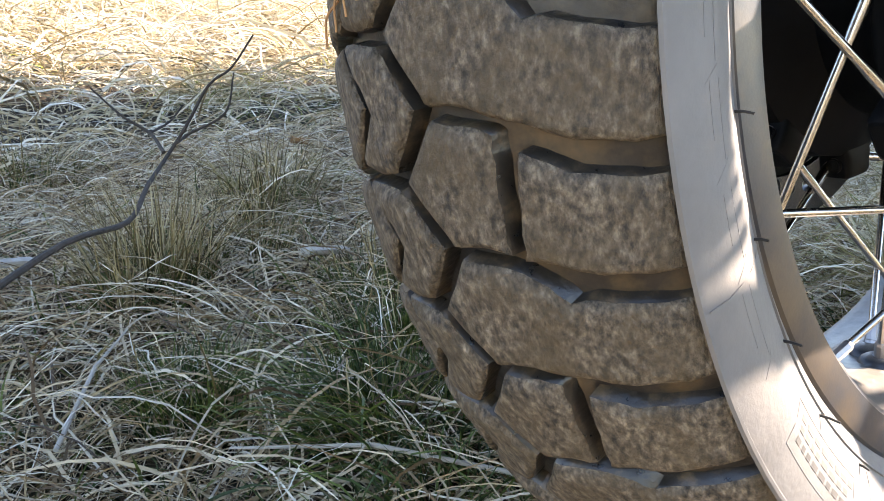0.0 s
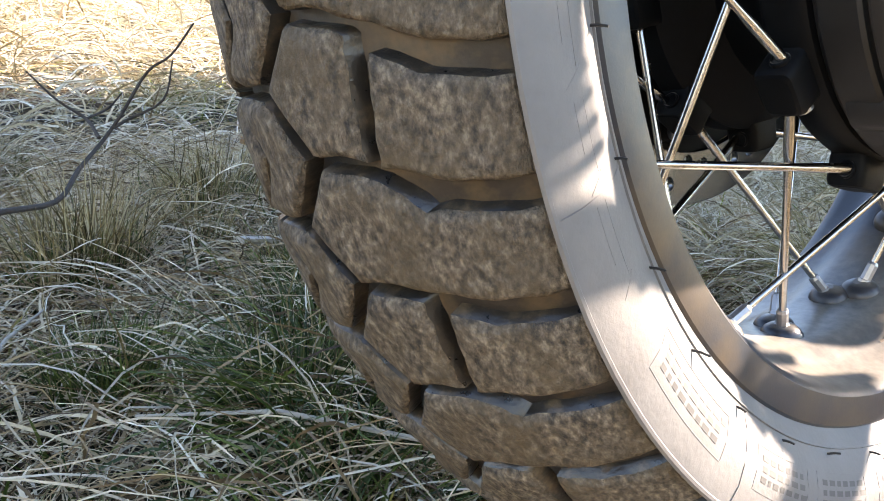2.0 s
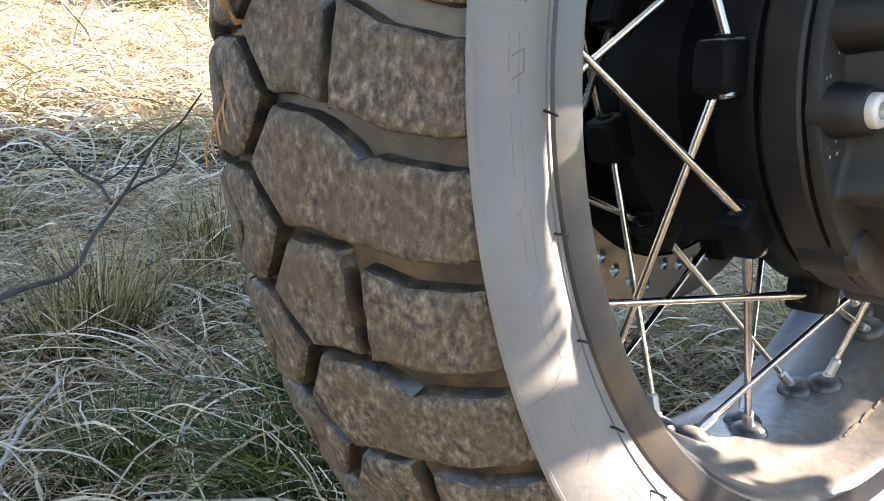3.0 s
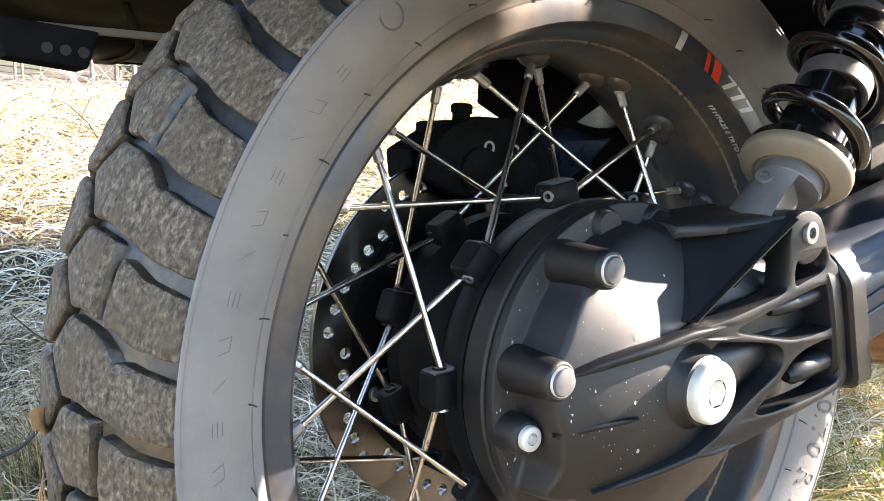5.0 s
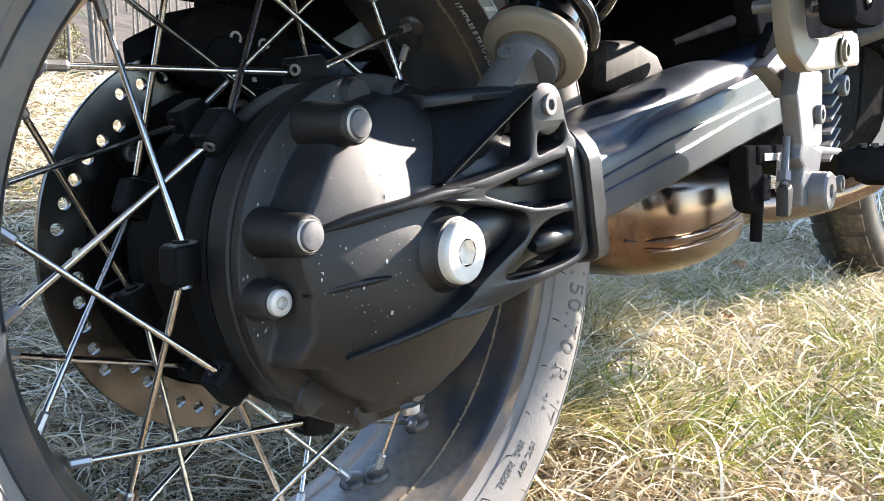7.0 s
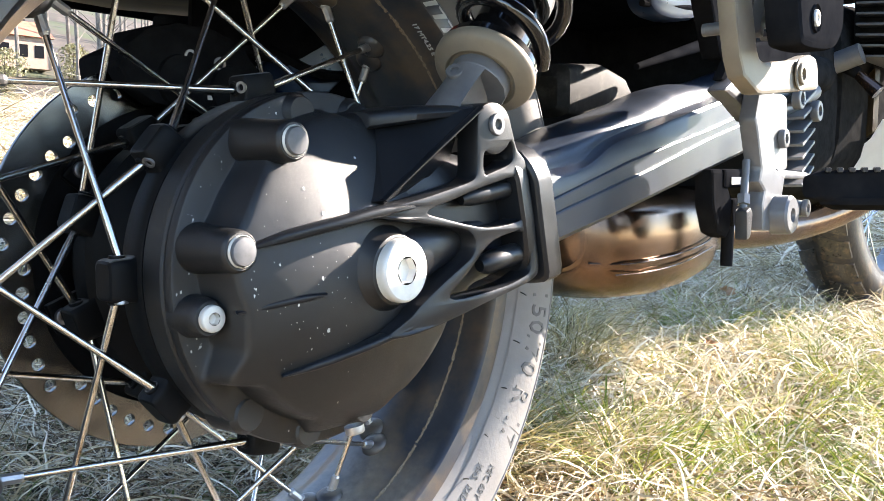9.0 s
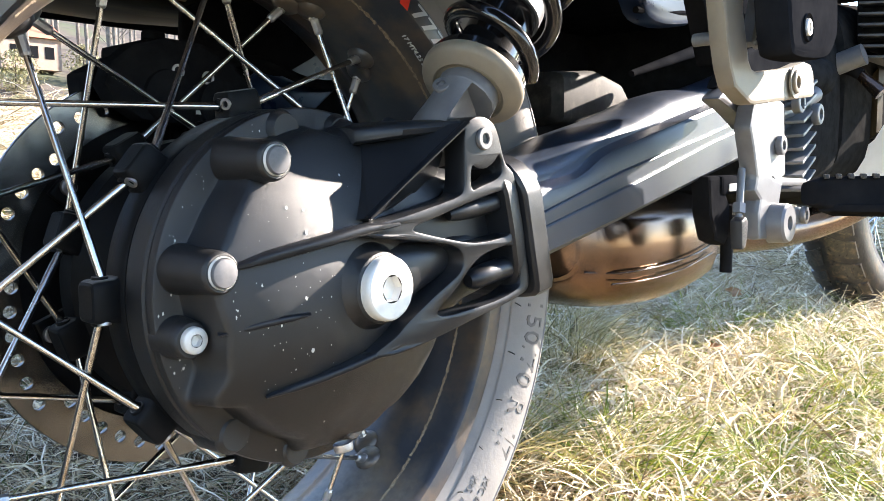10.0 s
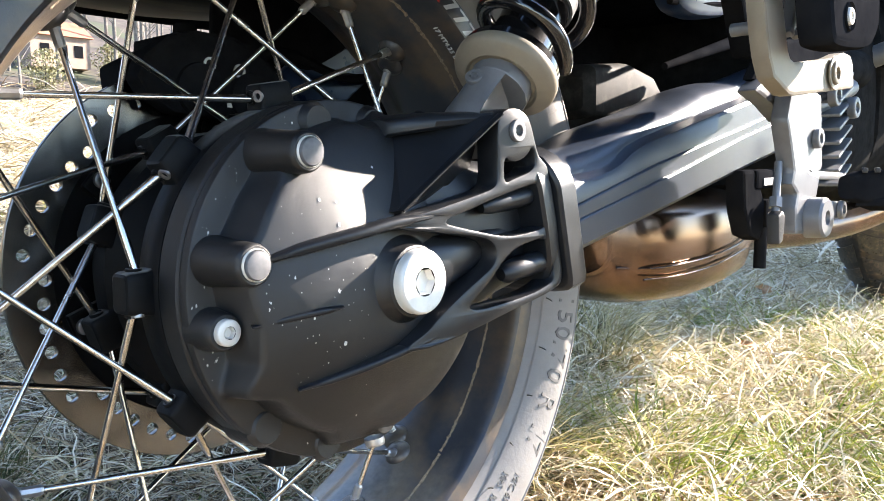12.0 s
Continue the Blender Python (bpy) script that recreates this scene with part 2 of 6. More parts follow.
CLUMP = straw_material("clump_straw", [(0.0, (0.045, 0.040, 0.010)), (0.35, (0.15, 0.105, 0.040)), (0.65, (0.34, 0.255, 0.115)), (1.0, (0.66, 0.55, 0.34))])
NEEDLE = straw_material("conifer_needles", [(0.0, (0.025, 0.05, 0.018)), (0.6, (0.06, 0.095, 0.03)), (1.0, (0.11, 0.14, 0.05))])
SPRIG = straw_material("budding_twigs", [(0.0, (0.10, 0.085, 0.05)), (0.5, (0.22, 0.20, 0.10)), (1.0, (0.30, 0.29, 0.14))])
HOUSE = material("pale_render", [(0.3, (0.24, 0.17, 0.13)), (0.7, (0.32, 0.24, 0.19))], rough=0.9, scale=2)
ROOF = material("clay_roof", [(0.3, (0.30, 0.11, 0.06)), (0.7, (0.40, 0.16, 0.09))], rough=0.8, scale=4)


# ---- builders ----
def part(name, bm, mat, parent, label="", smooth=True):
    """Links a bmesh as one mesh object under a thing or a part."""
    me = bpy.data.meshes.new(name)
    bmesh.ops.recalc_face_normals(bm, faces=bm.faces)
    bm.edges.index_update()
    flat_edges = []                       # keep broad flat faces flat beside their narrow bevels
    if smooth and len(bm.edges) < 3000:
        for e in bm.edges:
            if len(e.link_faces) == 2:
                a, b = sorted(f.calc_area() for f in e.link_faces)
                if b > 5 * a and e.calc_face_angle(0.0) > 0.1 and max(len(f.verts) for f in e.link_faces) < 60:
                    flat_edges.append(e.index)
    bm.to_mesh(me)
    bm.free()
    me.materials.append(mat)
    if smooth:
        me.shade_smooth()
        me.set_sharp_from_angle(angle=radians(38))
        for i in flat_edges:
            me.edges[i].use_edge_sharp = True
    ob = new(name, me)
    ob.parent = parent
    return tagged(ob, label)


def thing(name, label, category, at=(0, 0, 0), group=""):
    ob = new(name)
    ob.location = at
    return tagged(ob, label, category, group)


def join(*bms):
    """One bmesh out of several."""
    out = bms[0]
    for b in bms[1:]:
        me = bpy.data.meshes.new("joined")
        b.to_mesh(me)
        b.free()
        out.from_mesh(me)
        bpy.data.meshes.remove(me)
    return out


def spin(profile, n=72, closed=False, start=0.0, end=360.0, centre=(0, 0)):
    """A profile of (y, r) turned about the axle."""
    bm = bmesh.new()
    full = abs(end - start) >= 360
    rings = []
    for i in range(n if full else n + 1):
        a = radians(start + (end - start) * i / n)
        rings.append([bm.verts.new((centre[0] + r * math.cos(a), y, centre[1] + r * math.sin(a))) for y, r in profile])
    for i in range(n):
        a, b = rings[i], rings[(i + 1) % len(rings)]
        for j in range(len(profile) if closed else len(profile) - 1):
            k = (j + 1) % len(profile)
            bm.faces.new((a[j], a[k], b[k], b[j]))
    bmesh.ops.remove_doubles(bm, verts=bm.verts, dist=1e-6)
    return bm


def frame_of(way):
    way = Vector(way).normalized()
    side = way.cross(Vector((0, 0, 1)) if abs(way.z) < 0.9 else Vector((1, 0, 0))).normalized()
    return side, side.cross(way).normalized()


def loft(rings, caps=True):
    """Skin over rings of equally many points."""
    bm = bmesh.new()
    vs = [[bm.verts.new(p) for p in ring] for ring in rings]
    n = len(vs[0])
    for a, b in zip(vs, vs[1:]):
        for j in range(n):
            bm.faces.new((a[j], a[(j + 1) % n], b[(j + 1) % n], b[j]))
    if caps:
        bm.faces.new(vs[0])
        bm.faces.new(vs[-1])
    return bm


def tube(points, radius, n=8, caps=True):
    """A round tube along points; radius is one number or one for each point."""
    pts = [Vector(p) for p in points]
    radii = radius if isinstance(radius, (list, tuple)) else [radius] * len(pts)
    rings = []
    side = None
    for i, p in enumerate(pts):
        way = (pts[min(i + 1, len(pts) - 1)] - pts[max(i - 1, 0)]).normalized()
        if side is None:
            side = frame_of(way)[0]
        side = (side - way * side.dot(way)).normalized()
        up = way.cross(side)
        rings.append([p + (side * math.cos(2 * math.pi * k / n) + up * math.sin(2 * math.pi * k / n)) * radii[i] for k in range(n)])
    return loft(rings, caps)


def smooth_line(points, steps=6):
    """Catmull-Rom through points."""
    pts = [Vector(p) for p in points]
    pts = [pts[0] * 2 - pts[1], *pts, pts[-1] * 2 - pts[-2]]
    out = []
    for i in range(1, len(pts) - 2):
        p0, p1, p2, p3 = pts[i - 1:i + 3]
        for s in range(steps):
            t = s / steps
            out.append(0.5 * (2 * p1 + (p2 - p0) * t + (2 * p0 - 5 * p1 + 4 * p2 - p3) * t * t + (3 * p1 - p0 - 3 * p2 + p3) * t ** 3))
    return [*out, pts[-2]]


def round_off(bm, width, segments=2):
    if width:
        bmesh.ops.bevel(bm, geom=[e for e in bm.edges], offset=width, segments=segments, profile=0.6, affect="EDGES", clamp_overlap=True)
    return bm


def slab(outline, y0, y1, bevel=0.002, holes=()):
    """An outline of (x, z) given depth from y0 to y1."""
    bm = bmesh.new()
    a = [bm.verts.new((x, y0, z)) for x, z in outline]
    b = [bm.verts.new((x, y1, z)) for x, z in outline]
    bm.faces.new(a)
    bm.faces.new(b)
    for i in range(len(a)):
        bm.faces.new((a[i], a[(i + 1) % len(a)], b[(i + 1) % len(a)], b[i]))
    bmesh.ops.recalc_face_normals(bm, faces=bm.faces)
    return round_off(bm, bevel)


def block(centre, size, bevel=0.002, turn=(0, 0, 0), segments=2):
    bm = bmesh.new()
    bmesh.ops.create_cube(bm, size=1)
    bmesh.ops.scale(bm, vec=size, verts=bm.verts)
    round_off(bm, bevel, segments)
    bmesh.ops.transform(bm, matrix=pose(*centre, *turn), verts=bm.verts)
    return bm


def bar(points, width, depth, n=10):
    """A rounded bar with a flat oval section: width across, depth towards the viewer's side (y)."""
    pts = [Vector(p) for p in points]
    rings = []
    for i, p in enumerate(pts):
        way = (pts[min(i + 1, len(pts) - 1)] - pts[max(i - 1, 0)]).normalized()
        out = Vector((0, -1, 0))
        out = (out - way * out.dot(way)).normalized()
        up = way.cross(out)
        w = width[i] if isinstance(width, (list, tuple)) else width
        ring = []
        for k in range(n):
            a = 2 * math.pi * k / n
            c, s = math.cos(a), math.sin(a)
            ring.append(p + up * (math.copysign(abs(c) ** 0.6, c) * w / 2) + out * (math.copysign(abs(s) ** 0.6, s) * depth / 2))
        rings.append(ring)
    return loft(rings)


def disc_stack(at, axis, rings, n=32):
    """Turned part: rings of (distance along axis, radius) from at."""
    at, axis = Vector(at), Vector(axis).normalized()
    side, up = frame_of(axis)
    bm = bmesh.new()
    vs = []
    for d, r in rings:
        vs.append([bm.verts.new(at + axis * d + (side * math.cos(2 * math.pi * k / n) + up * math.sin(2 * math.pi * k / n)) * max(r, 1e-5)) for k in range(n)])
    for a, b in zip(vs, vs[1:]):
        for k in range(n):
            bm.faces.new((a[k], a[(k + 1) % n], b[(k + 1) % n], b[k]))
    bm.faces.new(vs[0])
    bm.faces.new(vs[-1])
    bmesh.ops.remove_doubles(bm, verts=bm.verts, dist=2e-5)
    return bm


def socket_bolt(name, at, radius, height, mat, parent, axis=(0, -1, 0), label="", socket=0.45, sides=6):
    """A bolt head with a rounded edge and a real socket in it."""
    h, r = height, radius
    bm = disc_stack(at, axis, [(0, r), (h * 0.55, r), (h * 0.80, r * 0.985), (h * 0.94, r * 0.95), (h, r * 0.90), (h, r * socket * 1.15)], 40)
    for f in [f for f in bm.faces if len(f.verts) > 8]:
        bm.faces.remove(f)
    ob = part(name, bm, mat, parent, label)
    well = disc_stack(at, axis, [(h * 0.35, r * socket * 0.6), (h * 0.36, r * socket), (h * 0.99, r * socket * 1.15)], sides)
    for f in [f for f in well.faces if len(f.verts) == sides and abs(sum((v.co - Vector(at)).dot(Vector(axis).normalized()) for v in f.verts) / sides - h * 0.99) < h * 0.1]:
        well.faces.remove(f)
    part("socket", well, mat, ob, smooth=False)
    return ob


def letters(text, size, thick=0.0004, spacing=1.0):
    """Raised letters as a bmesh in the xy plane, centred."""
    curve = bpy.data.curves.new("letters", "FONT")
    curve.body, curve.size, curve.extrude, curve.align_x, curve.align_y = text, size, thick, "CENTER", "CENTER"
    curve.resolution_u = 2
    curve.space_character = spacing
    ob = new("letters", curve)
    bpy.context.view_layer.update()
    me = bpy.data.meshes.new_from_object(ob.evaluated_get(bpy.context.evaluated_depsgraph_get()))
    bpy.data.objects.remove(ob)
    bpy.data.curves.remove(curve)
    bm = bmesh.new()
    bm.from_mesh(me)
    bpy.data.meshes.remove(me)
    return bm


def rounded(points, times=2, keep=0.25):
    """A closed outline with its corners cut round."""
    pts = [Vector((*p, 0)) for p in points]
    for _ in range(times):
        pts = [q for a, b in zip(pts, pts[1:] + pts[:1]) for q in (a.lerp(b, keep), a.lerp(b, 1 - keep))]
    return [(p.x, p.y) for p in pts]


def plate(outline, holes, depth, bevel, front):
    """A cast plate with rounded windows: outlines of (x, z), its outer face at y = front(x, z), depth thick."""
    curve = bpy.data.curves.new("plate", "CURVE")
    curve.dimensions, curve.fill_mode = "2D", "BOTH"
    curve.extrude, curve.bevel_depth, curve.bevel_resolution, curve.offset = depth / 2 - bevel, bevel, 1, -bevel
    for line in (outline, *holes):
        line = rounded(line, 2 if len(line) < 60 else 0)
        sp = curve.splines.new("POLY")
        sp.points.add(len(line) - 1)
        for q, (x, z) in zip(sp.points, line):
            q.co = (x, z, 0, 1)
        sp.use_cyclic_u = True
    ob = new("plate", curve)
    bpy.context.view_layer.update()
    me = bpy.data.meshes.new_from_object(ob.evaluated_get(bpy.context.evaluated_depsgraph_get()))
    bpy.data.objects.remove(ob)
    bpy.data.curves.remove(curve)
    bm = bmesh.new()
    bm.from_mesh(me)
    bpy.data.meshes.remove(me)
    bmesh.ops.remove_doubles(bm, verts=bm.verts, dist=1e-6)
    for v in bm.verts:
        x, z, h = v.co
        v.co = (x, front(x, z) + depth / 2 - h, z)
    return bm


# ---- the motorcycle ----
bike = thing("motorcycle", "black shaft-driven motorcycle with dusty tyres parked on dry grass", "motorcycle", (0, 0, HUB))

# rear tyre: crown r = CROWN - 7.4 y^2, sidewall below the shoulder line
CROWN, DEPTH = 0.3185, 0.0078


def crown(y):
    return CROWN - 7.4 * y * y


shoulder = [(0.0745, 0.2775), (0.0757, 0.2765), (0.0768, 0.268), (0.0755, 0.257), (0.0718, 0.2475), (0.0675, 0.2405), (0.0645, 0.2365), (0.0625, 0.2335), (0.060, 0.2305), (0.050, 0.222)]
ground_floor = [(y, crown(y) - DEPTH) for y in (0.072, 0.062, 0.05, 0.036, 0.022, 0.008)]
tyre = part("rear_tyre", spin([(-y, r) for y, r in reversed(shoulder)], 160), SIDEWALL, bike, "dusty grey block-tread motorcycle tyre")
part("inner_sidewall", spin(shoulder, 120), SIDEWALL, tyre)
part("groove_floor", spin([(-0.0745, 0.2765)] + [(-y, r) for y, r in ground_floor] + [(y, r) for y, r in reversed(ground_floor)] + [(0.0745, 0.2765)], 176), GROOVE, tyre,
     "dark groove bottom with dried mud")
part("shoulder_line", spin([(-0.0752, 0.2790), (-0.0762, 0.2782), (-0.0764, 0.2770), (-0.0755, 0.2762)], 160), SIDEWALL, tyre, "thin moulded ring along the tread edge")
part("bead_ring", spin([(-0.0664, 0.2395), (-0.0672, 0.2388), (-0.0664, 0.2380)], 160), SIDEWALL, tyre, "fine moulded ring near the rim")

PITCH = 360 / 46
FIRST = 174.9


def sweep(y):
    """How far a cross groove trails behind its inner end, in degrees, at y from the middle."""
    return float(np.interp(abs(y), [0.016, 0.030, 0.0365, 0.046, 0.054, 0.062, 0.068, 0.0742], [0.0, 0.35, 0.85, 2.0, 2.85, 3.5, 3.75, 3.75]))


def zigzag(v):
    """The middle groove's place over one pitch, v from 0 to 1, farthest out at the ends."""
    return 0.0190 - 0.0130 * (1 - abs(1 - 2 * v))


def tread_block(inner, outer, top, bottom, side, us, vs, notch=False):
    """A block between inner(v) and outer(v) across and top(y) and bottom(y) round the wheel, at angle 0; side is -1 or 1."""
    bm = bmesh.new()
    us, vs = [0.0, *us, 1.0], [0.0, *vs, 1.0]
    grid = []
    for i, u in enumerate(us):
        line = []
        for j, v in enumerate(vs):
            y = inner(v) * (1 - u) + outer(v) * u
            a = top(y) * (1 - v) + bottom(y) * v
            if notch and v < 0.25:
                a += PITCH * 0.085 * max(0, 1 - abs(u - 0.50) / 0.085)
            r = crown(y)
            edge = i in (0, len(us) - 1) or j in (0, len(vs) - 1)
            next_in = i in (1, len(us) - 2) or j in (1, len(vs) - 2)
            if edge:
                r -= DEPTH + 0.001
                y += (-0.0006 if i == 0 else 0.0006 if i == len(us) - 1 else 0) if abs(y) < 0.07 else 0
                a += 0.14 * (-1 if j == 0 else 1 if j == len(vs) - 1 else 0)
            elif next_in:
                r -= 0.0023 + 0.0004 * math.sin(310 * y + 5 * a)
            elif i in (2, len(us) - 3) or j in (2, len(vs) - 3):
                r -= 0.0008
            else:
                r += 0.0006 * math.sin(60 * y + 0.9 * a) * math.sin(1.7 * a + 20 * y)
            if abs(y) < 0.068:            # worn, uneven edges
                a += 0.11 * math.sin(230 * y + 2.1 * a)
                y += 0.00025 * math.sin(2.6 * a + 150 * y)
            b = radians(a)
            line.append(bm.verts.new((r * math.cos(b), side * y, r * math.sin(b))))
        grid.append(line)
    for i in range(len(grid) - 1):
        for j in range(len(grid[0]) - 1):
            bm.faces.new((grid[i][j], grid[i + 1][j], grid[i + 1][j + 1], grid[i][j + 1]))
    return bm


def groove_half(y):
    """Half the width of a cross groove in degrees: narrow inside, broad at the shoulder."""
    return float(np.interp(abs(y), [0.016, 0.036, 0.046, 0.075], [0.36, 0.48, 0.86, 1.02]))


def block_mesh(name, *args, **kw):
    bm = tread_block(*args, **kw)
    bmesh.ops.recalc_face_normals(bm, faces=bm.faces)
    me = bpy.data.meshes.new(name)
    bm.to_mesh(me)
    bm.free()
    me.materials.append(TREAD)
    me.materials.append(TREAD_WALL)
    # Faces that reach down into the grooves take the darker material.
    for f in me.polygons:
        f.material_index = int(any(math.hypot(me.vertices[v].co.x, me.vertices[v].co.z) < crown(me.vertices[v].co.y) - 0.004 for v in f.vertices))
    me.shade_smooth()
    me.set_sharp_from_angle(angle=radians(50))
    return me


top_edge = lambda y: sweep(y) + groove_half(y)
bottom_edge = lambda y: PITCH + sweep(y) - groove_half(y)
FINE = [0.0, 0.035, 0.10, 0.22, 0.36, 0.50, 0.64, 0.78, 0.90, 0.965, 1.0]
WIDE = [0.0, 0.018, 0.05, 0.13, 0.22, 0.31, 0.42, 0.46, 0.50, 0.54, 0.58, 0.68, 0.78, 0.88, 0.96, 0.985, 1.0]
block_kinds = {}
for side in (-1, 1):
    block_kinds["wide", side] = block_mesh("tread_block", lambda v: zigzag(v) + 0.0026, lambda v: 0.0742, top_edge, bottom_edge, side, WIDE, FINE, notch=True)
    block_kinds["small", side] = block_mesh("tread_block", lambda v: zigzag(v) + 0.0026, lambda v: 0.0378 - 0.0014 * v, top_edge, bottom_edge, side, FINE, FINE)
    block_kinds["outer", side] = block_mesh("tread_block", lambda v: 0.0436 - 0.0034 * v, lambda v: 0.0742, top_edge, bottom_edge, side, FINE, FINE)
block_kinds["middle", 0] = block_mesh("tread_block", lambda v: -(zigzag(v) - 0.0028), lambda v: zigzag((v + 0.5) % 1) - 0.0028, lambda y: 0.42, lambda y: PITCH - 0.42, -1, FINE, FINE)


def add_block(kind, angle):
    ob = new("tread_block", block_kinds[kind])
    ob.parent = tyre
    ob.rotation_euler = (0, -radians(angle), 0)


for j in range(46):
    a = FIRST + j * PITCH
    if j % 2 == 0:
        add_block(("small", -1), a)
        add_block(("outer", -1), a)
        add_block(("wide", 1), a + PITCH / 2)
    else:
        add_block(("wide", -1), a)
        add_block(("small", 1), a + PITCH / 2)
        add_block(("outer", 1), a + PITCH / 2)
    add_block(("middle", 0), a + PITCH / 2)


def sidewall_point(r, lift=0.0):
    """y of the right sidewall at radius r."""
    rs = [p[1] for p in reversed(shoulder)]
    ys = [p[0] for p in reversed(shoulder)]
    return -float(np.interp(r, rs, ys)) - lift


def wrap_letters(text, size, r, angle, lift=0.0002, spacing=1.0):
    """Letters laid round the right sidewall at radius r about an angle in degrees."""
    bm = letters(text, size, 0.0004, spacing)
    for v in bm.verts:
        x, y, h = v.co
        rr = r + y
        a = radians(angle) - x / r
        yy = sidewall_point(rr, lift + h)
        v.co = (rr * math.cos(a), yy, rr * math.sin(a))
    return bm


# moulded writing; seen from the right the letters' feet point to the axle
part("size_marking", wrap_letters("150/70 R 17", 0.0255, 0.2600, -24.0, spacing=1.08), MARK, tyre, "raised tyre size lettering")
part("load_marking", wrap_letters("M/C 69V", 0.0085, 0.2575, -47), MARK, tyre)
part("type_marking", wrap_letters("M+S   RADIAL", 0.0075, 0.2475, -50), MARK, tyre)


def arc_bar(r, a0, a1, width, lift=0.0003, n=6):
    """A thin raised bar round the sidewall."""
    bm = bmesh.new()
    rows = []
    for i in range(n + 1):
        a = radians(a0 + (a1 - a0) * i / n)
        rows.append([bm.verts.new((q * math.cos(a), sidewall_point(q, l), q * math.sin(a))) for q, l in ((r - width / 2, -0.0006), (r - width / 2, lift), (r + width / 2, lift), (r + width / 2, -0.0006))])
    for p, q in zip(rows, rows[1:]):
        for k in range(3):
            bm.faces.new((p[k], p[k + 1], q[k + 1], q[k]))
    return bm


def spoke_bar(a, r0, r1, width, lean=0.0, lift=0.0003):
    """A thin raised bar across the sidewall from r0 to r1 at angle a."""
    bm = bmesh.new()
    rows = []
    n = 5
    for i in range(n + 1):
        r = r0 + (r1 - r0) * i / n
        c = radians(a + lean * i / n)
        w = width / r / 2
        rows.append([bm.verts.new((r * math.cos(c + d), sidewall_point(r, l), r * math.sin(c + d))) for d, l in ((-w, -0.0006), (-w, lift), (w, lift), (w, -0.0006))])
    for p, q in zip(rows, rows[1:]):
        for k in range(3):
            bm.faces.new((p[k], p[k + 1], q[k + 1], q[k]))
    return bm


random.seed(5)
# vent spews: fine rubber hairs standing off the sidewall near the rim
for k in range(37):
    a = 174.6 - k * 360 / 37
    r = 0.2415
    y = sidewall_point(r)
    p = Vector((r * math.cos(radians(a)), y + 0.0005, r * math.sin(radians(a))))
    tip = p + Vector((random.uniform(-0.0015, 0.0015), -random.uniform(0.0045, 0.0075), random.uniform(-0.002, 0.001))) - Vector((math.cos(radians(a)), 0, math.sin(radians(a)))) * 0.001
    part("vent_spew", tube([p, (p + tip) / 2 + Vector((0, 0, 0.0003)), tip], [0.00055, 0.0005, 0.00045], 6), SPEW, tyre)
# mould seams across the sidewall
for k in range(12):
    part("mould_seam", spoke_bar(174.6 - k * 30, 0.2385, 0.2755, 0.0007, random.uniform(-0.6, 0.6)), SIDEWALL, tyre)
# tread-wear arrows and outlined panels, too small to read, as plain raised bars
for a0, a1, r in ((184, 190, 0.258), (191, 196, 0.257), (198, 203, 0.256), (205, 211, 0.2565), (179, 183, 0.259)):
    part("moulded_bar", arc_bar(r, a0, a1, 0.0004, 0.0001), SIDEWALL, tyre)
    part("moulded_bar", arc_bar(r + 0.0045, a0, a1 - 1.5, 0.0004, 0.0001), SIDEWALL, tyre)
    part("moulded_bar", spoke_bar(a1, r - 0.002, r + 0.006, 0.0006, 1.2, 0.0001), SIDEWALL, tyre)
for a0, a1 in ((218, 231), (237, 247), (249, 259), (262, 276)):
    for r in (0.2485, 0.2655):
        part("panel_outline", arc_bar(r, a0, a1, 0.0004, 0.00015), SIDEWALL, tyre)
    for a in (a0, a1):
        part("panel_outline", spoke_bar(a, 0.2485, 0.2655, 0.0004, 0.0, 0.00015), SIDEWALL, tyre)
    for i, r in enumerate((0.2525, 0.2565, 0.2605)):
        a = a0 + 1.0
        while a < a1 - 1.2:
            w = random.uniform(0.5, 1.3)
            part("moulded_bar", arc_bar(r, a, a + w, 0.0022, 0.00015, n=2), MARK, tyre)
            a += w + 0.45
# the maker's script on the sidewall as plain strokes
for i in range(11):
    a = 136 + i * 4.4
    if i % 3 == 0:
        for r in (0.2570, 0.2595, 0.2620):
            part("script_stroke", arc_bar(r, a, a + 1.5, 0.0004, 0.0002, n=3), MARK, tyre)
    elif i % 3 == 1:
        for b in (0.0, 1.5):
            part("script_stroke", spoke_bar(a + b, 0.2565, 0.2625, 0.0004, 0.6, 0.0002), MARK, tyre)
        part("script_stroke", arc_bar(0.2567, a, a + 1.5, 0.0004, 0.0002, n=3), MARK, tyre)
    else:
        part("script_stroke", spoke_bar(a, 0.2565, 0.2625, 0.0004, 1.3, 0.0002), MARK, tyre)
part("maker_roundel", spin([(sidewall_point(0.262) - 0.0003, 0.0075), (sidewall_point(0.262) - 0.0006, 0.0069), (sidewall_point(0.262) - 0.0003, 0.0063)], 24,
                           centre=(0.262 * math.cos(radians(128)), 0.262 * math.sin(radians(128)))), MARK, tyre)

# rim, seen from the hub side and on its flanges
inside = [(0.0600, 0.2322), (0.0618, 0.2302), (0.0622, 0.2240), (0.0612, 0.2165), (0.0580, 0.2135), (0.0520, 0.2120), (0.0420, 0.2105), (0.0340, 0.2070), (0.0270, 0.2025), (0.0190, 0.2003), (0.0, 0.1997)]
outside = [(0.0560, 0.2322), (0.0545, 0.2180), (0.035, 0.2155), (0.025, 0.2085), (0.0, 0.2050)]
right = [(-y, r) for y, r in inside]
left = [(y, r) for y, r in reversed(inside[:-1])]
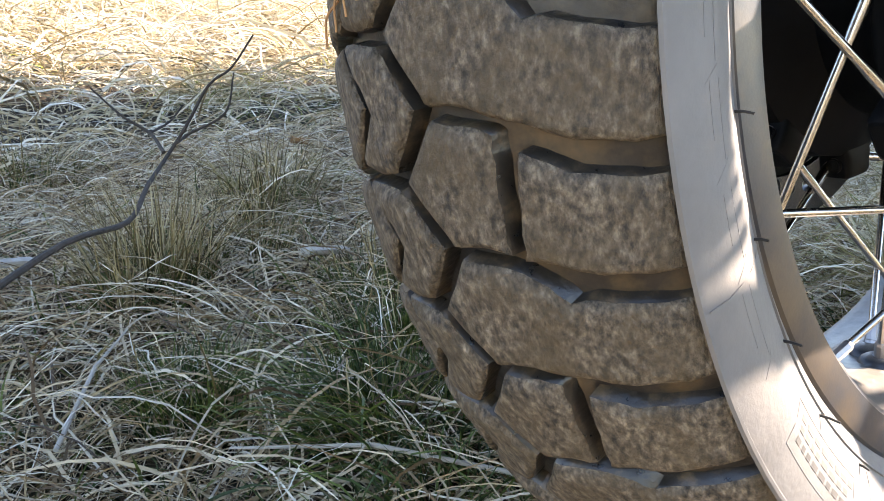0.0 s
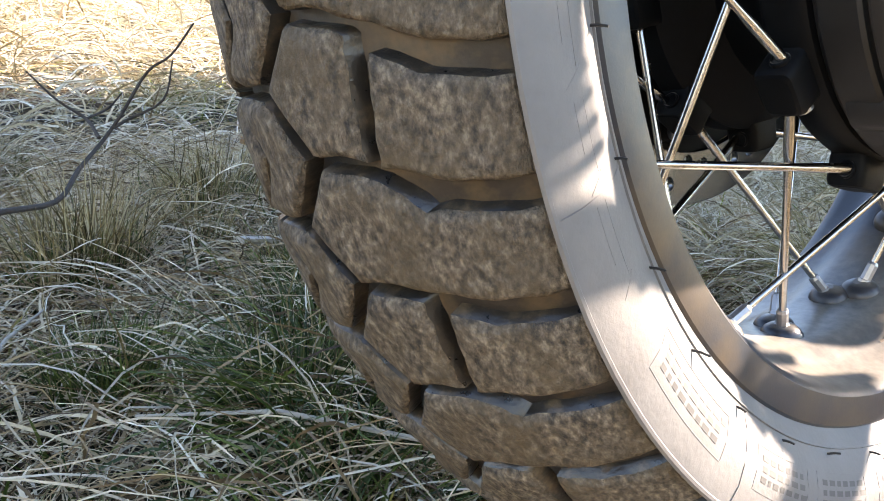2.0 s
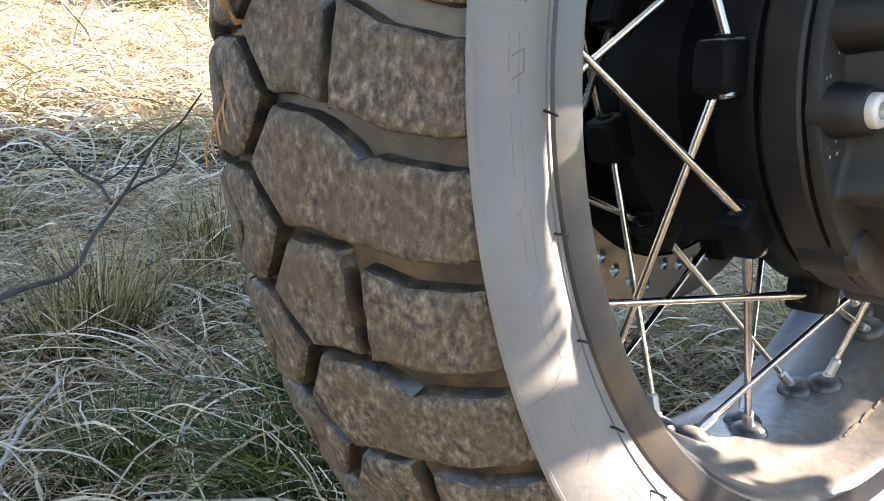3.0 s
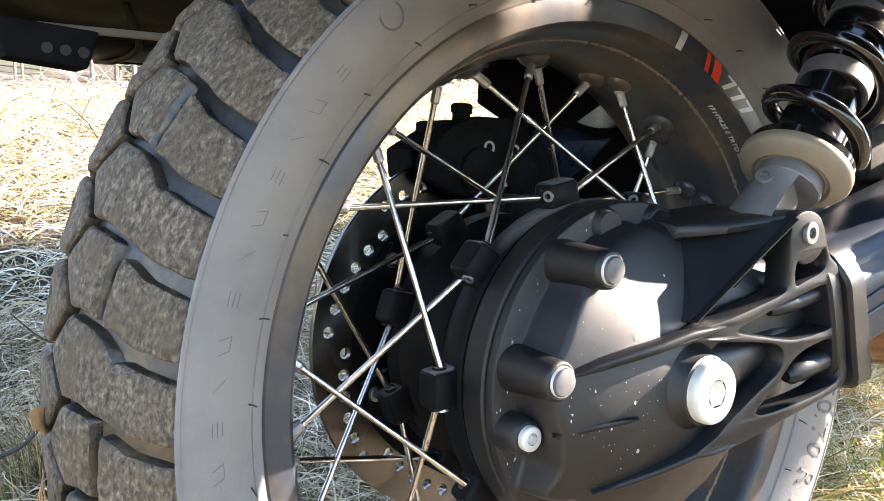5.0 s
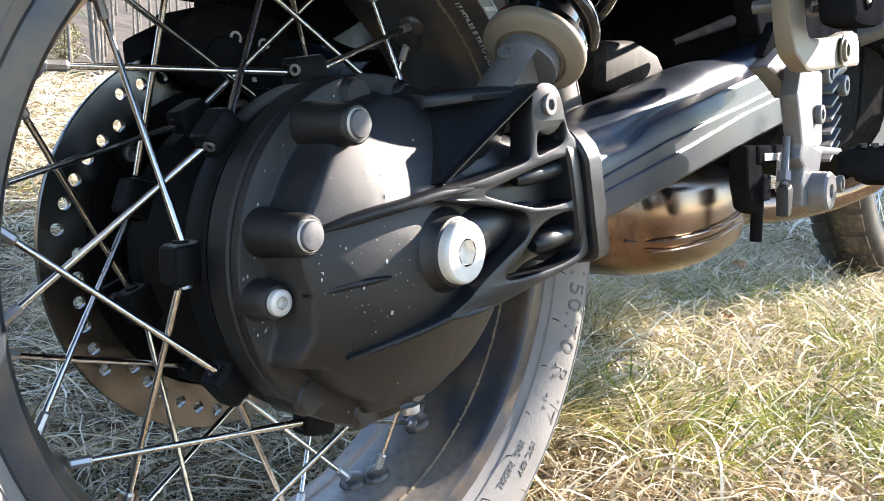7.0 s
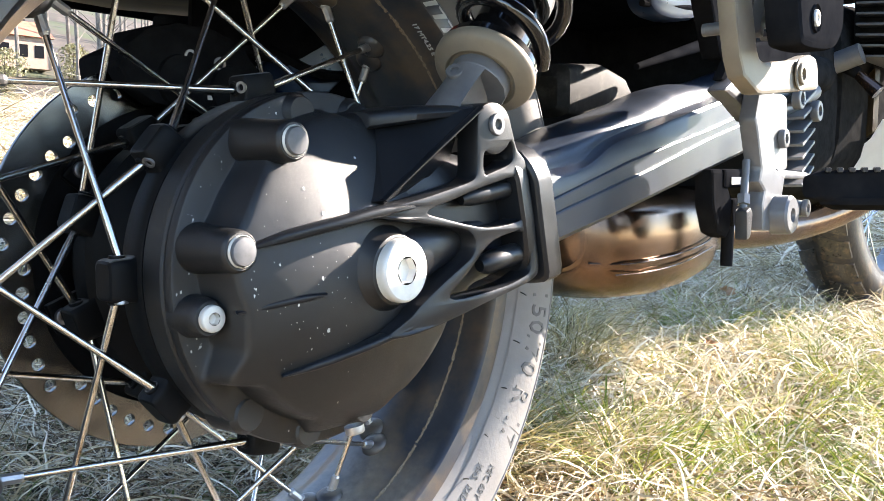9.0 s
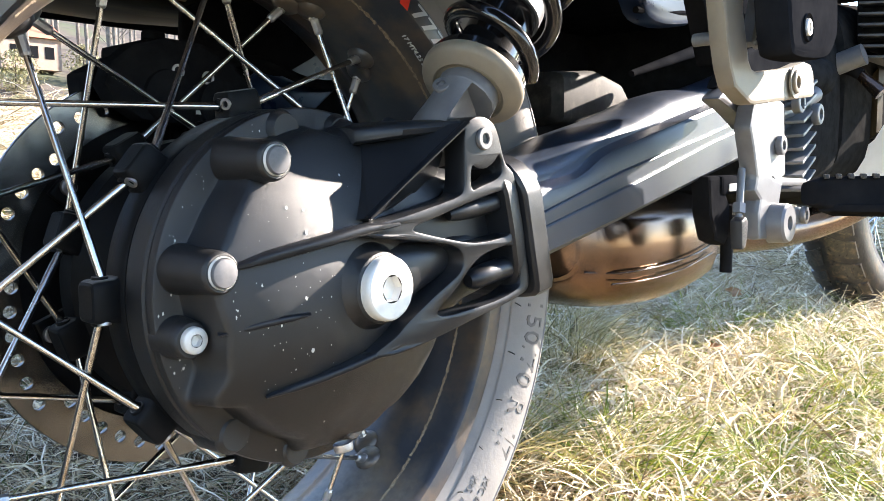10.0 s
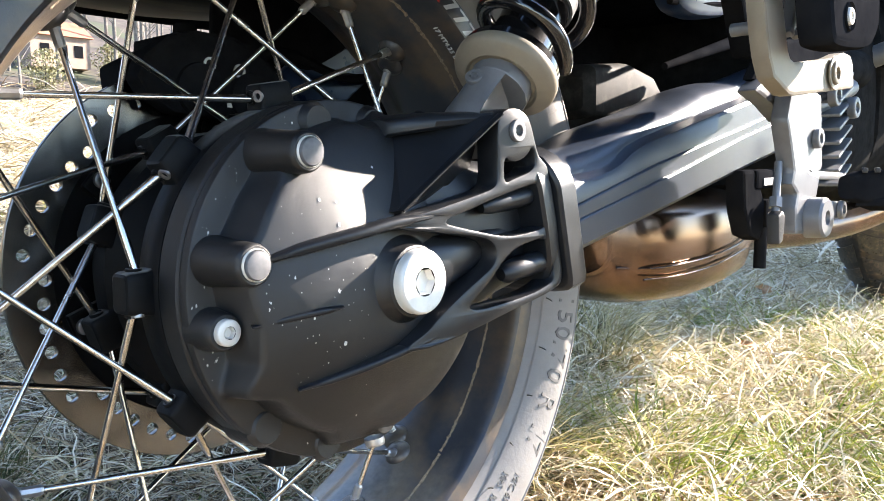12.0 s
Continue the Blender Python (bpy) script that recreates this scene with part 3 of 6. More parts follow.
back = [(y, r) for y, r in outside] + [(-y, r) for y, r in reversed(outside[:-1])]
rim = part("rear_rim", spin(right + left + back, 160, closed=True), RIM, bike, "dark grey spoked rim with road dirt in its well")
random.seed(3)
dirt = bmesh.new()
last = None
for i in range(420):
    a = radians(-80 + 215 * i / 420)
    w = 0.0009 * random.random() ** 2 + 0.0002
    f = random.uniform(-0.3, 0.3)
    row = [dirt.verts.new((r * math.cos(a), y, r * math.sin(a))) for y, r in ((-0.0366 + f * 0.001 - w, 0.2078 + w), (-0.0362 + f * 0.001 + w, 0.2074 - w))]
    if last and random.random() < 0.96:
        dirt.faces.new((last[0], last[1], row[1], row[0]))
    last = row
tagged(part("dirt_line", dirt, RIM_DIRT, rim, "ragged line of dried dirt round the rim well"), kind="stuff")


def rim_patch(a0, a1, r0=0.2165, r1=0.2295, lean=0.0):
    """A sticker on the right flange between two angles."""
    bm = bmesh.new()
    rows = []
    for i in range(9):
        f = i / 8
        line = []
        for r in np.linspace(r0, r1, 4):
            g = (r - r0) / (r1 - r0)
            a = radians(a0 + (a1 - a0) * f + lean * g)
            y = -float(np.interp(r, [0.2165, 0.2240, 0.2302], [0.0612, 0.0622, 0.0618])) - 0.0004
            line.append(bm.verts.new((r * math.cos(a), y, r * math.sin(a))))
        rows.append(line)
    for p, q in zip(rows, rows[1:]):
        for k in range(3):
            bm.faces.new((p[k], p[k + 1], q[k + 1], q[k]))
    return bm


part("rim_sticker", rim_patch(57.2, 59.6, lean=1.0), RED, rim, "red rim sticker")
part("rim_sticker", rim_patch(60.8, 62.0, lean=1.0), RED, rim, "red rim sticker")
part("rim_sticker", rim_patch(69.3, 71.0, lean=-0.6), WHITE, rim, "pale rim sticker")
for i in range(3):
    part("sticker_stroke", rim_patch(55.0 - i * 3.4, 56.1 - i * 3.4, 0.2175, 0.2285, lean=-2.4), WHITE, rim, "pale stroke of a rim sticker")
    part("sticker_stroke", rim_patch(52.9 - i * 3.4, 55.7 - i * 3.4, 0.2268, 0.2288), WHITE, rim, "pale stroke of a rim sticker")
rim_text = letters("17 MT4.25 E TRTO DOT 17/19", 0.0062)
for v in rim_text.verts:
    x, y, h = v.co
    a = radians(42) - x / 0.212
    yy = -0.0475 - y * 0.9
    rr = 0.2112 - h - 0.0003
    v.co = (rr * math.cos(a), yy, rr * math.sin(a))
part("rim_marking", rim_text, WHITE, rim, "small pale printed rim marking", smooth=False)

# spokes: nine clamps on each hub flange, two spokes from each, thirty-six in all
def spoke(at, angle, hub_r, hub_y, rim_y):
    """One spoke from the hub to its nipple and dome in the rim."""
    a, b = radians(at), radians(angle)
    p = Vector((hub_r * math.cos(a), hub_y, hub_r * math.sin(a)))
    q = Vector((0.2005 * math.cos(b), rim_y, 0.2005 * math.sin(b)))
    way = (q - p).normalized()
    p = p - way * 0.006
    ob = part("spoke", tube([p, p + way * 0.026, p + way * 0.034, q - way * 0.004], [0.0024, 0.0024, 0.0019, 0.0019], 12), STEEL, rim, "steel spoke with a dull dusty film")
    part("nipple", tube([q - way * 0.0190, q - way * 0.0175, q - way * 0.008, q - way * 0.0075, q], [0.0024, 0.0032, 0.0032, 0.0038, 0.0038], 8), NIPPLE, ob)
    out = Vector((math.cos(b), 0, math.sin(b)))
    c = Vector((0.2000 * math.cos(b), rim_y, 0.2000 * math.sin(b)))
    part("nipple_dome", disc_stack(c, -out, [(-0.001, 0.0112), (0.0008, 0.0110), (0.0035, 0.0092), (0.0056, 0.0058), (0.0062, 0.0030)], 20), RIM, ob)


CLAMP_RIGHT, CLAMP_LEFT = 179.4, 199.4
for k in range(9):
    at = CLAMP_RIGHT + 40 * k
    spoke(at - 7.0, at - 48.2, 0.1135, -0.0450, -0.005)
    spoke(at + 7.0, at + 48.2, 0.1135, -0.0405, -0.005)
    at = CLAMP_LEFT + 40 * k
    spoke(at - 7.5, at - 48.2, 0.099, 0.0390, 0.007)
    spoke(at + 7.5, at + 48.2, 0.099, 0.0350, 0.007)

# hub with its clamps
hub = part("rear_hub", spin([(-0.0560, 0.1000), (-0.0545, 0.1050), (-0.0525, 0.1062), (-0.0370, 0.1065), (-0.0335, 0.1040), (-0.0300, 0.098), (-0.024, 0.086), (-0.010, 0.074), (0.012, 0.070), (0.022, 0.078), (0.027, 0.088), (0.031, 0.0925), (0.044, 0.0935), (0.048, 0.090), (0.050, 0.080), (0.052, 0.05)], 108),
           HUB_BLACK, bike, "black wheel hub with spoke clamps, dusty flange painted sunlit on top")


def spoke_clamp(at, r, y, half, side):
    """A lug with flared foot on the hub's flange, bored for two spokes; its grub screw looks round the wheel."""
    c = radians(at)
    o, t = Vector((math.cos(c), 0, math.sin(c))), Vector((-math.sin(c), 0, math.cos(c)))
    rows = []
    for d, w, dy in ((-0.016, half * 1.75, 0.0085), (-0.010, half * 1.45, 0.0085), (-0.006, half * 1.06, 0.0090), (-0.003, half, 0.0095), (0.0065, half * 0.94, 0.0095), (0.0088, half * 0.86, 0.0085), (0.0095, half * 0.74, 0.0070)):
        ring = []
        for k in range(20):
            a = 2 * math.pi * k / 20
            ca, sa = math.cos(a), math.sin(a)
            ring.append(o * (r + d) + t * (math.copysign(abs(ca) ** 0.35, ca) * w) + Vector((0, y + math.copysign(abs(sa) ** 0.35, sa) * dy, 0)))
        rows.append(ring)
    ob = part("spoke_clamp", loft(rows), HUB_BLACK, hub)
    for way in (-1, 1):
        q = o * (r + 0.0015) + t * (way * half * 0.985) + Vector((0, y + 0.0012 * way, 0))
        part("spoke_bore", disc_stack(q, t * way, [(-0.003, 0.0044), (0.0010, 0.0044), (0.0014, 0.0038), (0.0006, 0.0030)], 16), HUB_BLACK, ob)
    if side < 0:
        q = o * (r + 0.0020) + t * (half * 0.97) + Vector((0, y - 0.0052, 0))
        part("grub_screw", disc_stack(q, t + Vector((0, -0.25, 0)), [(-0.002, 0.0036), (0.0008, 0.0036), (0.0008, 0.0021), (-0.0012, 0.0019)], 14), NIPPLE, ob, "dull recessed grub screw")


for k in range(9):
    spoke_clamp(CLAMP_RIGHT + 40 * k, 0.1115, -0.0430, 0.0125, -1)
    spoke_clamp(CLAMP_LEFT + 40 * k, 0.0965, 0.0370, 0.0125, 1)

# brake disc: ring with real holes, carrier arms
disc_y = 0.070


def ring_of(r, cx=0.0, cz=0.0, n=96):
    return [(cx + r * math.cos(2 * math.pi * i / n), cz + r * math.sin(2 * math.pi * i / n)) for i in range(n)]


drilled = []
for k in range(48):                       # eight slanting rows of six holes
    a, r = radians(135.1 + 7.5 * k), 0.1130 + 0.0027 * (k % 6)
    drilled.append(ring_of(0.0042, r * math.cos(a), r * math.sin(a), 10))
disc = part("brake_disc", plate(ring_of(0.1385), [ring_of(0.1075)] + drilled, 0.0045, 0.0003, lambda x, z: disc_y - 0.0022), DISC, bike, "drilled steel brake disc with rust-tinted face", smooth=False)
for k in range(6):
    a = radians(20 + 60 * k)
    arm = block((0.086, disc_y, 0), (0.034, 0.006, 0.022), 0.002)
    bmesh.ops.transform(arm, matrix=Matrix.Rotation(-a, 4, "Y"), verts=arm.verts)
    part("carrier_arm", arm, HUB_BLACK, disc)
    socket_bolt("carrier_bolt", (0.096 * math.cos(a), disc_y - 0.003, 0.096 * math.sin(a)), 0.0055, 0.003, NIPPLE, disc)
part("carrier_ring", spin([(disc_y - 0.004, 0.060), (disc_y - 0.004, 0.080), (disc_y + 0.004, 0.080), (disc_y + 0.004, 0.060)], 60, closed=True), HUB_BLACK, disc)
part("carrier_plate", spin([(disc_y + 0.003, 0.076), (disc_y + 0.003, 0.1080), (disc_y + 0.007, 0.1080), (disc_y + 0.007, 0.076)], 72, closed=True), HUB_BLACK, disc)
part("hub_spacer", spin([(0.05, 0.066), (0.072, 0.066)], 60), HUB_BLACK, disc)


# ---- final drive ----
def bump_at(angle, centre, width):
    d = (angle - centre + 180) % 360 - 180
    return math.exp(-(d / width) ** 2)


def cover_edge(angle):
    """Radius at which the domed cover drops to the shelf of the case, with lugs that reach out and notches between them."""
    r = float(np.interp(angle % 360, [0, 60, 75, 95, 112, 132, 200, 236, 252, 263, 300, 360], [0.097, 0.094, 0.0925, 0.0930, 0.0910, 0.0880, 0.0885, 0.0880, 0.0890, 0.0955, 0.098, 0.097]))
    for centre, width, reach in ((76, 5, 0.010), (86, 4, -0.003), (127, 7, 0.005), (168, 7, 0.0065), (190, 7, -0.0025), (210.5, 5.5, 0.0125), (258, 4, 0.004), (278, 4, -0.0035), (288, 5, 0.003), (297, 3.5, -0.003)):
        r += reach * bump_at(angle, centre, width)
    return min(r, 0.1035)


def dome(x, z):
    """How far the cover stands out: a dome drawn long from rear to front."""
    return -float(np.interp(math.hypot(0.86 * x, 1.05 * z), [0.0, 0.02, 0.035, 0.05, 0.065, 0.08, 0.088, 0.094, 0.099, 0.104], [0.1400, 0.1388, 0.1355, 0.1305, 0.1235, 0.1155, 0.1105, 0.1062, 0.1020, 0.0975]))


def case_cover():
    """The cover: dome, rounded edge, drafted wall, shelf and outer rim, ring by ring."""
    bm = bmesh.new()
    n, rings = 240, []
    for i in range(n):
        deg = 360 * i / n
        a, e = radians(deg), cover_edge(deg)
        ca, sa = math.cos(a), math.sin(a)
        y = dome(e * ca, e * sa)
        line = [(q, dome(q * ca, q * sa)) for q in (e * f for f in (0.06, 0.2, 0.34, 0.48, 0.62, 0.74, 0.84, 0.92))]
        line += [(e - 0.0035, dome((e - 0.0035) * ca, (e - 0.0035) * sa)), (e - 0.0016, dome((e - 0.0016) * ca, (e - 0.0016) * sa) + 0.0003), (e - 0.0004, y + 0.0011), (e + 0.0004, y + 0.0028)]
        foot = min(e + 0.0026, 0.1045)
        line += [(foot - 0.0004, -0.0900), (foot + 0.0006, -0.0875), (min(foot + 0.0022, 0.1052), -0.0866), (max(foot + 0.003, 0.1052), -0.0862), (0.1066, -0.0855), (0.1072, -0.0840), (0.1074, -0.0805), (0.1060, -0.0795)]
        rings.append([bm.verts.new((r * math.cos(a), yy, r * math.sin(a))) for r, yy in line])
    top = bm.verts.new((0, dome(0, 0), 0))
    for i in range(n):
        p, q = rings[i], rings[(i + 1) % n]
        bm.faces.new((top, p[0], q[0]))
        for j in range(len(p) - 1):
            bm.faces.new((p[j], p[j + 1], q[j + 1], q[j]))
    return bm


drive = part("final_drive", case_cover(), BLACK, bike, "black powder-coated bevel gear case with stone chips")
part("case_ring", spin([(-0.0565, 0.095), (-0.0568, 0.1045), (-0.0585, 0.1065), (-0.0600, 0.1072), (-0.0755, 0.1072), (-0.0772, 0.1062), (-0.0780, 0.1040), (-0.0798, 0.1036)], 128), BLACK, drive)


def boss(at, r, y_end, y_from, cap_r):
    x, z = at
    reach = y_from - y_end
    b = part("cover_boss", disc_stack((x, y_from, z), (0, -1, 0), [(0, r * 1.30), (reach * 0.35, r * 1.16), (reach * 0.75, r * 1.04), (reach - 0.003, r), (reach - 0.001, r * 0.95), (reach, r * 0.86)], 40), BLACK, drive)
    part("cap_ring", disc_stack((x, y_end + 0.0012, z), (0, -1, 0), [(0, cap_r * 1.13), (0.0022, cap_r * 1.13), (0.0028, cap_r * 1.07), (0.0012, cap_r * 1.0)], 40), ZINC, b, "bright metal ring")
    part("cap", disc_stack((x, y_end + 0.0012, z), (0, -1, 0), [(0, cap_r), (0.0034, cap_r), (0.0042, cap_r * 0.93), (0.0047, cap_r * 0.6), (0.0049, 0.0)], 40), CAP, b, "grey grained plastic cap")


boss((-0.0555, 0.0750), 0.0112, -0.1250, -0.080, 0.0075)
boss((-0.0900, 0.0190), 0.0112, -0.1230, -0.080, 0.0075)
# the big plug on the axle line
part("plug_boss", disc_stack((0, -0.130, 0.003), (0, -1, 0), [(0, 0.0320), (0.0060, 0.0262), (0.0100, 0.0228), (0.0140, 0.0208), (0.0160, 0.0202), (0.0168, 0.0190)], 56), BLACK, drive)
socket_bolt("axle_plug", (0, -0.1462, 0.003), 0.0184, 0.0072, ZINC, drive, label="large bright zinc screw plug with a hexagon socket", socket=0.38)
socket_bolt("oil_plug", (-0.0945, -0.1005, -0.0165), 0.0072, 0.0045, ZINC, drive, label="small zinc oil plug", socket=0.42)
part("oil_boss", disc_stack((-0.0945, -0.080, -0.0165), (0, -1, 0), [(0, 0.0125), (0.014, 0.0108), (0.0200, 0.0100), (0.0212, 0.0090)], 32), BLACK, drive)


def web_face(x, z=0.0):
    """The outer plane that all webs of the neck share; it falls away towards the cover."""
    return -0.1475 - 0.12 * x if x > 0.01 else -0.1487 + 0.27 * (0.01 - x)


def ridge(points, width, depth, name="rib", mat=CAST):
    """A tapering rib that rises from the cover and sinks back into it."""
    line = smooth_line(points, 6)
    n = len(line) - 1
    return part(name, bar(line, [width * min(1.0, 0.35 + 3.0 * min(i, n - i) / n) for i in range(n + 1)], depth, 14), mat, drive)


ridge([(-0.0865, -0.1120, -0.0135), (-0.066, -0.1240, -0.0095), (-0.044, -0.1340, -0.0065)], 0.0042, 0.0080)
ridge([(-0.084, -0.1165, 0.0200), (-0.060, -0.1275, 0.0262), (-0.034, -0.1370, 0.0318), (-0.012, -0.1415, 0.0362), (0.012, -0.1450, 0.0385)], 0.0062, 0.0110)
ridge([(-0.062, -0.1165, -0.0500), (-0.042, -0.1245, -0.0462), (-0.020, -0.1335, -0.0405), (0.004, -0.1415, -0.0335), (0.024, -0.1450, -0.0280)], 0.0050, 0.0100)
# case lugs below and on top
for a in (-128, -100, -72):
    c = radians(a)
    part("case_lug", disc_stack((0.0985 * math.cos(c), -0.062, 0.0985 * math.sin(c)), (0, -1, 0), [(0, 0.0125), (0.022, 0.012), (0.026, 0.009)], 20), BLACK, drive)
for a in (76, 102):
    c = radians(a)
    part("case_lug", disc_stack((0.0955 * math.cos(c), -0.062, 0.0955 * math.sin(c)), (0, -1, 0), [(0, 0.013), (0.024, 0.012), (0.029, 0.009)], 20), BLACK, drive)
socket_bolt("drain_nut", (0.010, -0.098, -0.0985), 0.0062, 0.005, NIPPLE, drive, axis=(0.1, -0.15, -1), label="zinc drain screw under the case", sides=6)


# pinion neck: recessed core under raised webs that run to the front flange
def oval(cx, cy, cz, dy, dz, n=20, power=0.55, tilt=0.0):
    pts = []
    for k in range(n):
        a = 2 * math.pi * k / n
        c, s = math.cos(a), math.sin(a)
        y, z = math.copysign(abs(c) ** power, c) * dy, math.copysign(abs(s) ** power, s) * dz
        pts.append(Vector((cx + z * tilt, cy + y, cz + z)))
    return pts


part("pinion_neck", loft([oval(0.000, -0.086, 0.004, 0.030, 0.078), oval(0.030, -0.092, 0.010, 0.038, 0.072), oval(0.055, -0.096, 0.017, 0.041, 0.058), oval(0.090, -0.100, 0.025, 0.041, 0.045), oval(0.122, -0.101, 0.030, 0.041, 0.043)]), CAST, drive)
part("plug_arm", loft([oval(0.006, -0.124, 0.004, 0.016, 0.022, power=0.8), oval(0.030, -0.130, 0.009, 0.015, 0.0175, power=0.8), oval(0.060, -0.132, 0.015, 0.011, 0.012, power=0.8), oval(0.090, -0.132, 0.022, 0.009, 0.010, power=0.8)]), CAST, drive)
part("front_flange", loft([oval(x, -0.1115, 0.0300, dy, dz, 28, 0.45, -0.22) for x, dy, dz in ((0.1035, 0.0480, 0.0425), (0.1050, 0.0505, 0.0450), (0.1148, 0.0505, 0.0455), (0.1160, 0.0490, 0.0440))]), CAST, drive)
neck_web = plate(
    [(0.0635, 0.0935), (0.068, 0.0985), (0.0745, 0.1012), (0.0830, 0.1008), (0.0896, 0.0971), (0.0934, 0.0910), (0.0967, 0.0806), (0.1000, 0.0719), (0.1040, 0.0690), (0.1085, 0.0650), (0.1115, 0.0480), (0.1178, 0.019),
     (0.1232, -0.0080), (0.1150, -0.0138), (0.0894, -0.0200), (0.0745, -0.0230), (0.0416, -0.0308), (0.0154, -0.0360), (-0.006, -0.0375), (-0.006, -0.0335), (0.0073, -0.0265), (0.0159, -0.0192), (0.0356, -0.0070), (0.0491, 0.0004),
     (0.0584, 0.0055), (0.0623, 0.0115), (0.0610, 0.0185), (0.0542, 0.0231), (0.0386, 0.0259), (0.0174, 0.0289), (-0.0027, 0.0312), (-0.012, 0.0330), (-0.010, 0.0385), (0.0096, 0.0412), (0.0436, 0.0488), (0.0608, 0.0529), (0.0635, 0.058), (0.0640, 0.0665)],
    [[(0.0695, 0.0720), (0.0750, 0.0685), (0.0833, 0.0690), (0.0907, 0.0735), (0.0935, 0.0780), (0.0965, 0.0725), (0.0960, 0.0635), (0.0759, 0.0579), (0.0690, 0.0555)],
     [(0.0175, 0.0350), (0.0434, 0.0415), (0.0607, 0.0468), (0.0748, 0.0503), (0.0995, 0.0560), (0.1030, 0.0515), (0.1065, 0.0377), (0.1075, 0.0290), (0.1001, 0.0258), (0.0801, 0.0236), (0.0658, 0.0240), (0.0344, 0.0308)],
     [(0.0320, -0.0205), (0.0559, -0.0037), (0.0727, 0.0136), (0.0899, 0.0186), (0.1095, 0.0210), (0.1150, -0.0050), (0.1085, -0.0102), (0.0870, -0.0155)]],
    0.0170, 0.0014, web_face)
part("neck_web", neck_web, CAST, drive, "raised cast webs with rounded windows")
part("flange_bolt_lug", tube([(0.074, -0.148, -0.0010), (0.078, -0.1485, -0.0005), (0.090, -0.1495, 0.0020), (0.116, -0.151, 0.0050)], [0.0040, 0.0066, 0.0074, 0.0074], 18), CAST, drive)
part("flange_bolt_lug", tube([(0.060, -0.144, 0.0410), (0.066, -0.145, 0.0425), (0.080, -0.147, 0.0445), (0.116, -0.150, 0.0500)], [0.0035, 0.0056, 0.0064, 0.0066], 18), CAST, drive)
# shock mount: the bolt in its ear, the sloping gusset and the pocket between them
socket_bolt("shock_bolt", (0.0805, web_face(0.0805) + 0.001, 0.0875), 0.0070, 0.0026, ALU, drive, label="zinc socket bolt")
part("gusset", loft([[Vector(p) for p in ((0.024, -0.106, 0.0885), (0.0660, -0.1550, 0.0975), (-0.004, -0.1400, 0.0425), (-0.009, -0.126, 0.0405))],
                    [Vector(p) for p in ((0.028, -0.100, 0.0855), (0.0690, -0.1500, 0.0945), (0.001, -0.1350, 0.0400), (-0.005, -0.121, 0.0385))]]), CAST, drive, smooth=False)
part("gusset_edge", bar(smooth_line([(-0.004, -0.1395, 0.0425), (0.031, -0.1475, 0.0700), (0.0655, -0.1560, 0.0970)], 5), 0.0018, 0.0060), CAST, drive)
part("pocket_floor", loft([[Vector(p) for p in ((0.000, -0.1360, 0.0405), (0.034, -0.1400, 0.0690), (0.040, -0.1330, 0.0560))], [Vector(p) for p in ((0.004, -0.1300, 0.0385), (0.037, -0.1350, 0.0660), (0.044, -0.1280, 0.0530))]]), CAST, drive, smooth=False)
part("pocket_back", loft([[Vector(p) for p in ((0.034, -0.1400, 0.0690), (0.0690, -0.1400, 0.0960), (0.0660, -0.1250, 0.0520), (0.040, -0.1330, 0.0560))], [Vector(p) for p in ((0.037, -0.1300, 0.0660), (0.0720, -0.1300, 0.0930), (0.0690, -0.1200, 0.0500), (0.044, -0.1280, 0.0530))]]), CAST, drive, smooth=False)
part("upper_shelf", loft([oval(0.014, -0.092, 0.0890, 0.020, 0.006), oval(0.030, -0.100, 0.0925, 0.036, 0.006), oval(0.075, -0.112, 0.0965, 0.040, 0.0045), oval(0.090, -0.113, 0.0930, 0.038, 0.005)]), CAST, drive)
part("inner_ear", slab([(0.050, 0.055), (0.0635, 0.090), (0.078, 0.102), (0.092, 0.093), (0.100, 0.060)], -0.092, -0.084, 0.0015), CAST, drive)

# stone chips on the case: most on its rear half, many tiny, a few torn wide
random.seed(11)
chips = bmesh.new()
for i in range(130):
    a, r = radians(random.gauss(172, 48)), random.uniform(0.03, 0.0865) if i % 3 else random.uniform(0.0955, 0.1045)
    x, z = r * math.cos(a), r * math.sin(a)
    e = cover_edge(math.degrees(a))
    if x > 0.0 or e - 0.004 < r < e + 0.006:
        continue
    y = dome(x, z) if r < e else -0.0864
    n = Vector(((dome(x + 0.002, z) - dome(x - 0.002, z)) / 0.004, -1, (dome(x, z + 0.002) - dome(x, z - 0.002)) / 0.004) if r < e else (0, -1, 0)).normalized()
    c = Vector((x, y, z)) + n * 0.0003
    s, u = frame_of(n)
    w = 0.00022 + 0.0011 * random.random() ** 5
    ring = [chips.verts.new(c + (s * math.cos(q) * random.uniform(0.4, 1.1) + u * math.sin(q) * random.uniform(0.6, 1.9)) * w) for q in np.linspace(0, 2 * math.pi, 7, endpoint=False)]
    chips.faces.new(ring)
tagged(part("paint_chips", chips, FLAKE, drive, "pale stone chips in the black paint"), kind="stuff")

